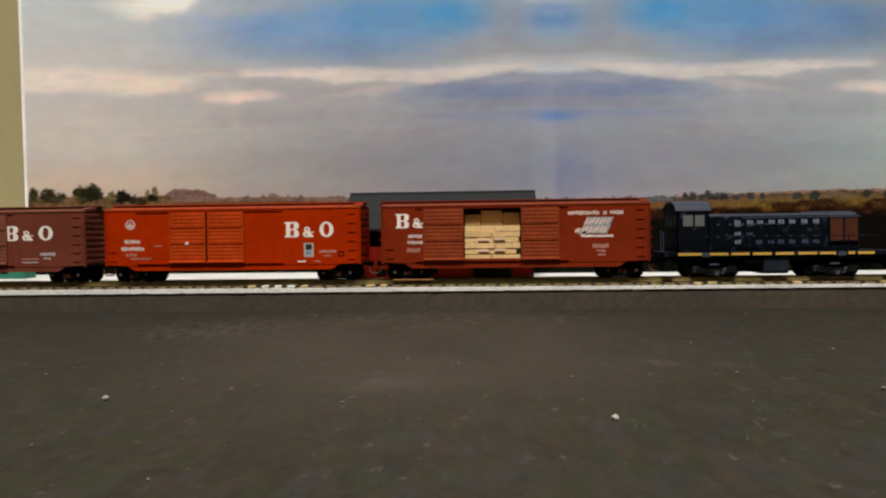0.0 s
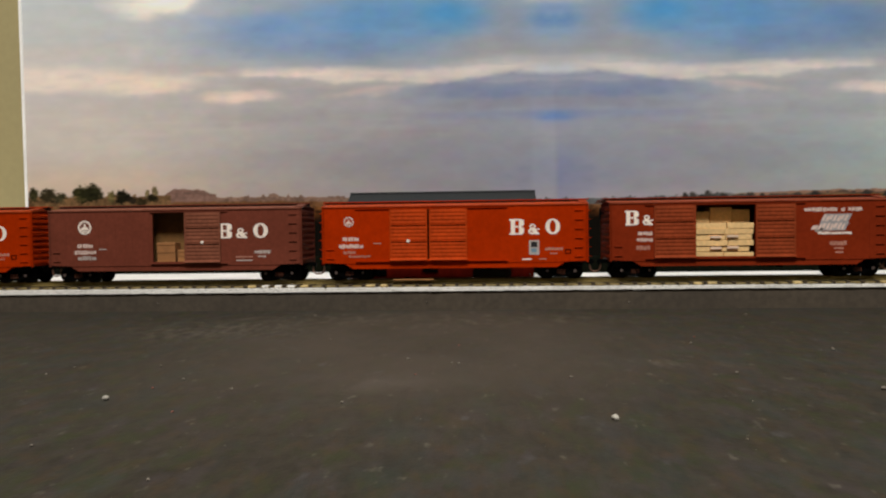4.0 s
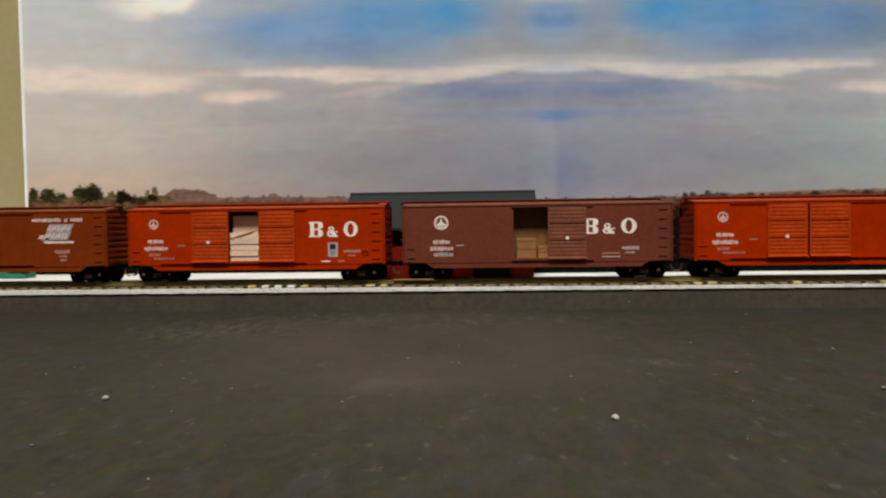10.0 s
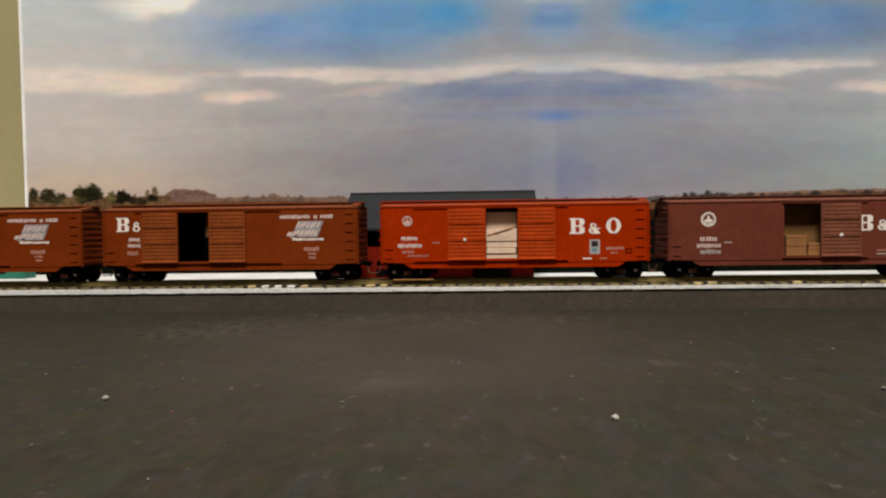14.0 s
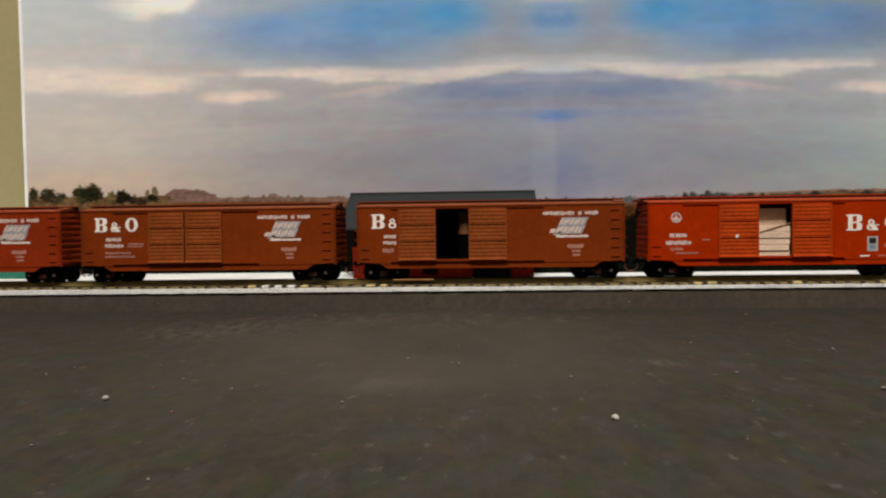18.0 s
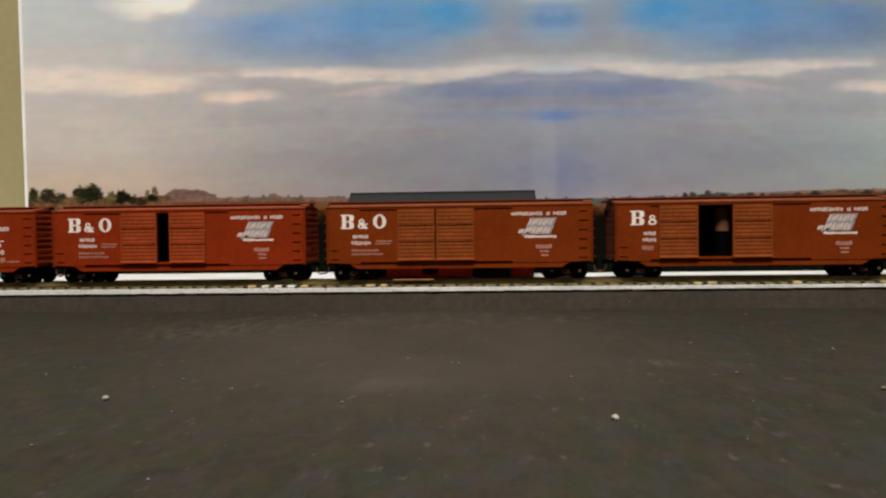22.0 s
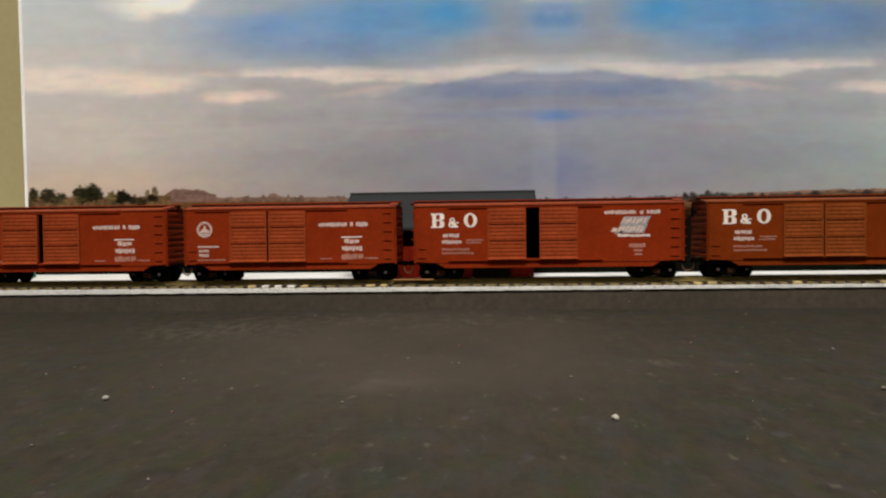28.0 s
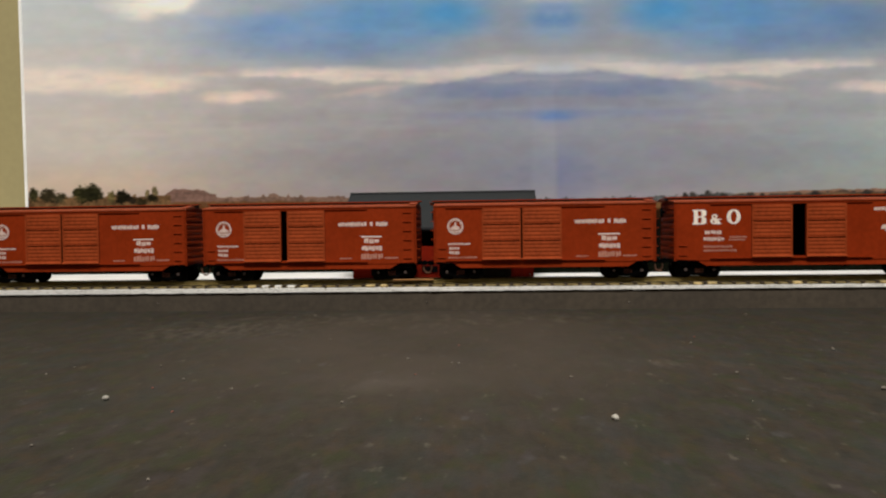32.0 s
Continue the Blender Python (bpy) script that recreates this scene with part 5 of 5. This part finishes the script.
lumber_load(123.2, s1, 0.314, 0.524, LUMBER, "stack of fresh yellow lumber in the open car", 0.36, 3, 6, 2)
slots = CARS[-1][0]
for f, g in ((0.385, 0.60), (0.446, 0.59), (0.385, 0.79), (0.446, 0.78)):
    bm = bmesh.new()
    box(bm, s1.x(f - 0.020), s1.x(f + 0.020), -0.0179, -0.0150, s1.z(g + 0.020), s1.z(g - 0.020))
    part("bearer", bm, LUMBER_PALE, slots, "short pale bearer between the boards")
back = on_floor("lumber_stack", "tall pack of tan lumber behind the front stack", "lumber", 123.2)
for k, (f0, f1, g) in enumerate(((0.316, 0.374, 0.16), (0.376, 0.456, 0.09), (0.458, 0.523, 0.13))):
    bm = bmesh.new()
    box(bm, s1.x(f0), s1.x(f1), -0.0108 + 0.0006 * k, 0.0030, FLOOR, s1.z(g))
    part("pack", bm, LUMBER, back, "", 0.0003)
lumber_load(-1390.8, s4, 0.398, 0.514, LUMBER_PALE, "stack of pale lumber behind parted doors", 0.42, 6, 5, 1)
back = on_floor("plywood_sheet", "tan plywood sheet standing behind pale lumber", "plywood", -1390.8)
bm = bmesh.new()
box(bm, s4.x(0.398), s4.x(0.514), -0.0100, -0.0088, FLOOR, s4.z(0.12))
part("sheet", bm, LUMBER_PALE, back, "", 0.0002)
bm = bmesh.new()
tube(bm, [(s4.x(0.404), -0.0172, s4.z(0.53)), (s4.x(0.512), -0.0172, s4.z(0.38))], 0.0004)
part("strap", bm, CRATE_WOOD, back)


def crate(offset, s, f0, f1, g, y0, y1):
    root = on_floor("crate", "brown wooden crate inside the half open car", "crate", offset)
    x0, x1, z1 = s.x(f0), s.x(f1), s.z(g)
    bm = bmesh.new()
    box(bm, x0, x1, y0, y1, FLOOR, z1)
    part("crate_body", bm, CRATE_WOOD, root, "", 0.0002)
    for za in (FLOOR + 0.0004, (FLOOR + z1) / 2, z1 - 0.0018):
        bm = bmesh.new()
        box(bm, x0 - 0.0001, x1 + 0.0001, y0 - 0.00025, y0, za, za + 0.0014)
        part("slat", bm, CRATE_WOOD, root)


crate(-889.7, s3, 0.428, 0.500, 0.585, -0.0162, -0.0075)
crate(-889.7, s3, 0.508, 0.556, 0.720, -0.0155, -0.0075)
# black drum added so that the load reads dark in its lower half
drum = on_floor("filler_drum", "added black drum below the brown roll", "drum", -1900.0)
bm = bmesh.new()
cyl(bm, (s5.x(0.300) + 0.0190, -0.0062, FLOOR + 0.0085), 0.0058, 0.0170, "z", 24)
for z in (0.0004, 0.0058, 0.0112, 0.0166):
    cyl(bm, (s5.x(0.300) + 0.0190, -0.0062, FLOOR + z), 0.0060, 0.0006, "z", 24)
part("drum_body", bm, BLACK, drum)
roll = on_floor("paper_roll", "brown wrapped roll standing on a black drum", "paper roll", -1900.0)
bm = bmesh.new()
cyl(bm, (s5.x(0.300) + 0.0190, -0.0062, FLOOR + 0.0170 + 0.0079), 0.0046, 0.0158, "z", 24)
part("roll_body", bm, ROLL_BROWN, roll, "", 0.0004)


# ---------------------------------------------------------------- the switching locomotive
def locomotive():
    root = thing("locomotive", "dark blue diesel switching locomotive with yellow sill dashes", "locomotive", "", pose(0, 0, CAR_Z))
    half = 0.0738
    X = lambda v: (v - 577.0) * UNIT
    bm = bmesh.new()
    box(bm, -half, half, -0.0172, 0.0172, 0.0128, 0.0158)
    box(bm, -half + 0.004, half - 0.004, -0.0140, 0.0140, 0.0104, 0.0128)
    part("frame", bm, LOCO_BLUE, root, "dark blue frame and walkway", 0.0003)
    # cab with arched roof and window openings
    c0, c1 = X(404.5), X(459.0)
    bm = bmesh.new()
    w = 0.0168
    z0, zw0, zw1, z1 = 0.0158, 0.0328, 0.0404, 0.0428
    for y0, y1 in ((-w, -w + 0.0009), (w - 0.0009, w)):
        box(bm, c0, c1, y0, y1, z0, zw0)
        box(bm, c0, c1, y0, y1, zw1, z1)
        for a, b in ((0.0, 0.19), (0.50, 0.56), (0.86, 1.0)):
            box(bm, c0 + a * (c1 - c0), c0 + b * (c1 - c0), y0, y1, zw0, zw1)
    arch = [(w * math.cos(a), z1 + 0.0060 * math.sin(a)) for a in [math.pi * k / 10 for k in range(11)]]
    for x in (c0, c1 - 0.0009):
        prism_x(bm, [(-w, zw1), (w, zw1)] + arch, x, x + 0.0009)
        prism_x(bm, [(-w, z0), (w, z0), (w, zw0), (-w, zw0)], x, x + 0.0009)
        for y0, y1 in ((-w, -w + 0.0028), (-0.0070, -0.0048), (0.0048, 0.0070), (w - 0.0028, w)):
            box(bm, x, x + 0.0009, y0, y1, zw0, zw1)
    cab = part("cab", bm, LOCO_BLUE, root, "dark blue cab")
    bm = bmesh.new()
    outer = [((w + 0.0008) * math.cos(a), z1 + 0.0002 + 0.0068 * math.sin(a)) for a in [math.pi * k / 14 for k in range(15)]]
    inner = [((w + 0.0004) * math.cos(a), z1 - 0.0002 + 0.0062 * math.sin(a)) for a in [math.pi * k / 14 for k in range(15)]]
    for i in range(14):
        pts = [outer[i], outer[i + 1], inner[i + 1], inner[i]]
        prism_x(bm, pts, c0 - 0.0012, c1 + 0.0010)
    part("cab_roof", bm, LOCO_ROOF, cab, "dark grey arched cab roof")
    for a, b in ((0.19, 0.50), (0.56, 0.86)):
        bm = bmesh.new()
        box(bm, c0 + a * (c1 - c0), c0 + b * (c1 - c0), -w + 0.0003, -w + 0.0006, zw0, zw1)
        part("cab_window", bm, CAB_GLASS, cab, "cloudy cab window")
    for y0, y1 in ((-w + 0.0028, -0.0070), (0.0070, w - 0.0028), (-0.0048, 0.0048)):
        bm = bmesh.new()
        box(bm, c0 + 0.0003, c0 + 0.0006, y0, y1, zw0, zw1)
        part("cab_window", bm, CAB_GLASS, cab, "cloudy cab window")
    # hood
    h0, h1, hw = c1, X(718.0), 0.0100
    bm = bmesh.new()
    prism_x(bm, [(-hw, 0.0158), (hw, 0.0158), (hw, 0.0386), (hw - 0.0024, 0.0404), (-hw + 0.0024, 0.0404), (-hw, 0.0386)], h0, h1)
    hood = part("hood", bm, LOCO_BLUE, root, "long dark blue engine hood", 0.0003)
    # lighter grey top: the hood's bright edge highlight put in as colour
    bm = bmesh.new()
    prism_x(bm, [(-hw + 0.0004, 0.0392), (-hw + 0.0024, 0.0407), (hw - 0.0024, 0.0407), (hw - 0.0004, 0.0392)], h0 + 0.001, h1 - 0.001)
    part("hood_top", bm, LOCO_ROOF, hood, "hood top in lighter grey for its glint")
    bm = bmesh.new()
    box(bm, X(520), X(664), -hw - 0.0006, -hw, 0.0376, 0.0384)
    part("drip_rail", bm, LOCO_ROOF, hood, "grey rail along the hood edge")
    n = 9
    for k in range(n):
        x = h0 + 0.010 + (h1 - h0 - 0.036) * k / (n - 1)
        bm = bmesh.new()
        box(bm, x - 0.0034, x + 0.0034, -hw - 0.0004, -hw, 0.0180, 0.0370)
        d = part("hood_door", bm, LOCO_BLUE, hood, "", 0.0001)
        for z in (0.0250, 0.0330):
            bm = bmesh.new()
            box(bm, x - 0.0030, x - 0.0014, -hw - 0.0008, -hw - 0.0004, z, z + 0.0013)
            part("latch", bm, LOCO_ROOF, d)
    marks = random.Random(4)
    row_top = (513, 534, 551, 570, 587, 606, 626, 646)
    for z, row, tall in ((0.0352, row_top, 0.0030), (0.0330, row_top[:2], 0.0016), (0.0274, row_top[:2], 0.0022), (0.0220, (513, 550, 570, 586, 606, 626, 646), 0.0028)):
        for v in row:
            bm = bmesh.new()
            x = X(v) + 0.0006 * (marks.random() - 0.5)
            for a, b in ((-0.0019, -0.0003), (0.0002, 0.0018)):
                box(bm, x + a, x + b, -hw - 0.0007, -hw - 0.0005, z - tall * (0.4 + 0.1 * marks.random()), z + tall * (0.3 + 0.2 * marks.random()))
            part("lettering", bm, DIM_MARK if z > 0.034 or v < 520 else FAINT_BLUE, root)
    # radiator shutter
    r0, r1 = X(668), X(715)
    bm = bmesh.new()
    box(bm, r0, r1, -hw - 0.0010, -hw, 0.0222, 0.0375)
    grille = part("radiator_shutter", bm, SHUTTER, root, "rusty brown radiator shutter")
    for k in range(9):
        bm = bmesh.new()
        x = r0 + (r1 - r0) * (k + 0.5) / 9
        box(bm, x - 0.0005, x + 0.0005, -hw - 0.0015, -hw - 0.0009, 0.0226, 0.0371)
        part("slat", bm, SHUTTER, grille)
    bm = bmesh.new()
    for a, b, c, d in ((r0 - 0.0006, r1 + 0.0006, 0.0216, 0.0223), (r0 - 0.0006, r0 + 0.0001, 0.0223, 0.0375), (r1 - 0.0001, r1 + 0.0006, 0.0223, 0.0375)):
        box(bm, a, b, -hw - 0.0017, -hw, c, d)
    box(bm, (r0 + r1) / 2 - 0.0005, (r0 + r1) / 2 + 0.0005, -hw - 0.0017, -hw, 0.0223, 0.0375)
    part("shutter_frame", bm, LOCO_BLUE, root, "thin dark frame round the shutter")
    bm = bmesh.new()
    box(bm, r0 - 0.0010, r1 + 0.0010, -hw - 0.0018, -hw, 0.0376, 0.0388)
    part("radiator_hood", bm, LOCO_ROOF, root)
    bm = bmesh.new()
    cyl(bm, (X(511), 0, 0.0419), 0.0034, 0.0030, "z", 16)
    cyl(bm, (X(511), 0, 0.0433), 0.0040, 0.0008, "z", 16)
    part("exhaust_stack", bm, DARK_BROWN, root, "short dark brown exhaust stack")
    bm = bmesh.new()
    box(bm, X(640), X(712), -0.0066, 0.0066, 0.0404, 0.0416)
    part("roof_fan_housing", bm, LOCO_ROOF, root, "", 0.0004)
    bm = bmesh.new()
    cyl(bm, (h1 + 0.0008, 0, 0.0365), 0.0022, 0.0016, "x", 16)
    part("headlight", bm, CAB_GLASS, root, "cloudy glass headlight")
    # yellow dashes along the sill
    for a, b in ((406, 446), (459, 490.5), (496, 526), (532, 563.5), (570, 601), (608, 639.5), (644, 670.5), (691, 702), (707, 734.5)):
        bm = bmesh.new()
        box(bm, X(a), X(b), -0.0176, -0.0171, 0.0136, 0.0152)
        part("sill_dash", bm, YELLOW, root, "yellow painted dash on the sill")
    # handrail
    bm = bmesh.new()
    tube(bm, [(c1, -0.0168, 0.0256), (X(738), -0.0168, 0.0256), (X(745), -0.0168, 0.0246), (X(749), -0.0168, 0.0220), (X(750), -0.0168, 0.0158)], 0.0003)
    part("handrail", bm, LOCO_BLUE, root, "thin dark handrail")
    for k in range(7):
        x = c1 + 0.006 + k * (X(736) - c1 - 0.006) / 6
        bm = bmesh.new()
        tube(bm, [(x, -0.0168, 0.0158), (x, -0.0168, 0.0257)], 0.00028)
        part("handrail_post", bm, LOCO_BLUE, root)
    # end steps
    for s in (-1, 1):
        x = s * (half - 0.0030)
        for y in (-0.0165, 0.0130):
            bm = bmesh.new()
            box(bm, x - 0.0036, x - 0.0030, y, y + 0.0035, 0.0030, 0.0150)
            box(bm, x + 0.0026, x + 0.0032, y, y + 0.0035, 0.0030, 0.0150)
            for z in (0.0034, 0.0070, 0.0106):
                box(bm, x - 0.0030, x + 0.0026, y, y + 0.0035, z, z + 0.0006)
            part("steps", bm, BLACK, root, "black end steps")
        bm = bmesh.new()
        tube(bm, [(s * half, -0.0150, 0.0158), (s * half, -0.0150, 0.0280), (s * half, -0.0080, 0.0300), (s * half, -0.0080, 0.0158)], 0.0003)
        part("end_rail", bm, FAINT_BLUE, root)
        bm = bmesh.new()
        box(bm, s * half - 0.0008, s * half + 0.0008, -0.0150, 0.0150, 0.0060, 0.0128)
        part("pilot", bm, BLACK, root, "", 0.0003)
    bm = bmesh.new()
    box(bm, X(415), X(735), -0.0105, 0.0105, 0.0070, 0.0108)
    part("underframe", bm, BLACK, root, "black underframe")
    for y in (-0.0136, 0.0136):
        bm = bmesh.new()
        cyl(bm, ((X(520) + X(552)) / 2, y, 0.0085), 0.0022, X(550) - X(522), "x", 14)
        part("air_tank", bm, BLACK, root, "black air tank")
    bm = bmesh.new()
    box(bm, X(506), X(551), -0.0120, 0.0120, 0.0024, 0.0104)
    part("battery_box", bm, BLACK, root, "black battery box under the frame", 0.0004)
    # fuel tank and trucks
    bm = bmesh.new()
    prism_x(bm, [(-0.0150, 0.0128), (0.0150, 0.0128), (0.0150, 0.0030), (0.0120, 0.0010), (-0.0120, 0.0010), (-0.0150, 0.0030)], X(553), X(596))
    part("fuel_tank", bm, TANK_SLATE, root, "dark slate fuel tank", 0.0003)
    for v in (453, 681):
        bm = bmesh.new()
        box(bm, X(v - 7), X(v + 7), -0.0179, -0.0171, 0.0124, 0.0152)
        part("step_bracket", bm, LOCO_ROOF, root, "worn grey bracket on the sill", 0.0004)
    for s in (-1, 1):
        t = add_truck(root, X(469) if s < 0 else X(672), 0.0240)
        for y in (-0.0148, 0.0138):
            bm = bmesh.new()
            prism_y(bm, [(-0.0150, 0.0062), (-0.0110, 0.0078), (-0.0050, 0.0060), (0.0050, 0.0060), (0.0110, 0.0078), (0.0150, 0.0062),
                         (0.0130, 0.0036), (0.0060, 0.0030), (0.0050, 0.0018), (-0.0050, 0.0018), (-0.0060, 0.0030), (-0.0130, 0.0036)], y, y + 0.0010)
            part("side_frame", bm, TRUCK_GREY, t, "dark grey truck side frame with painted highlights")
            bm = bmesh.new()
            for x in (-0.0120, 0.0120):
                box(bm, x - 0.0022, x + 0.0022, y - 0.0006, y + 0.0016, 0.0036, 0.0076)
            part("journal_box", bm, TRUCK_GREY, t, "grey journal boxes with painted highlights", 0.0004)
        bm = bmesh.new()
        for y in (-0.0062, 0.0054):
            prism_y(bm, [(-0.0090, 0.0010), (0.0090, 0.0010), (0.0120, 0.0090), (-0.0120, 0.0090)], y, y + 0.0008)
        part("gear_case", bm, BLACK, t, "black gear housing between the wheels")
        bm = bmesh.new()
        box(bm, -0.0030, 0.0030, -0.0154, -0.0140, 0.0082, 0.0094)
        part("brake_lever", bm, LOCO_ROOF, t, "grey worn brake lever", 0.0004)
    add_couplers(root, half + 0.0010)
    place(root, 577.0)


locomotive()


# ---------------------------------------------------------------- the train rolls to the right
def motions():
    ts = np.array([0, 0.5, 1, 2, 3, 3.5, 5.5, 6, 7, 8, 9, 10, 11, 12, 13, 14, 14.5, 16.5, 17, 18, 19, 20, 21, 22, 23, 24, 25, 25.5, 27.5, 28, 29, 30, 31, 32])
    way = np.array([0, 45.2, 95.6, 196.5, 298.3, 348.9, 558.0, 611.0, 718.3, 826.3, 936.0, 1051.2, 1167.8, 1283.6, 1397.9, 1512.8, 1570.3, 1802.2, 1861.2,
                    1979.8, 2096.5, 2210.8, 2322.7, 2433.0, 2542.6, 2653.2, 2763.2, 2817.0, 3040.5, 3097.0, 3210.0, 3322.8, 3436.0, 3549.3]) * UNIT
    slope = np.gradient(way, ts)

    def along(t):
        i = int(min(max(np.searchsorted(ts, t) - 1, 0), len(ts) - 2))
        h = ts[i + 1] - ts[i]
        u = (t - ts[i]) / h
        return float((2 * u**3 - 3 * u**2 + 1) * way[i] + (u**3 - 2 * u**2 + u) * h * slope[i]
                     + (-2 * u**3 + 3 * u**2) * way[i + 1] + (u**3 - u**2) * h * slope[i + 1])

    for root, offset in CARS:
        walk(root, [(0.5 * k, pose(offset + along(0.5 * k), 0, CAR_Z)) for k in range(65)])
    turns = [(4 * k / 30, math.degrees(along(min(4 * k / 30, 32.0)) / WHEEL)) for k in range(240)] + [(32.0, math.degrees(along(32.0) / WHEEL))]
    for axle, x in AXLES:
        walk(axle, [(t, pose(x, 0, WHEEL, 0, a, 0)) for t, a in turns])


motions()
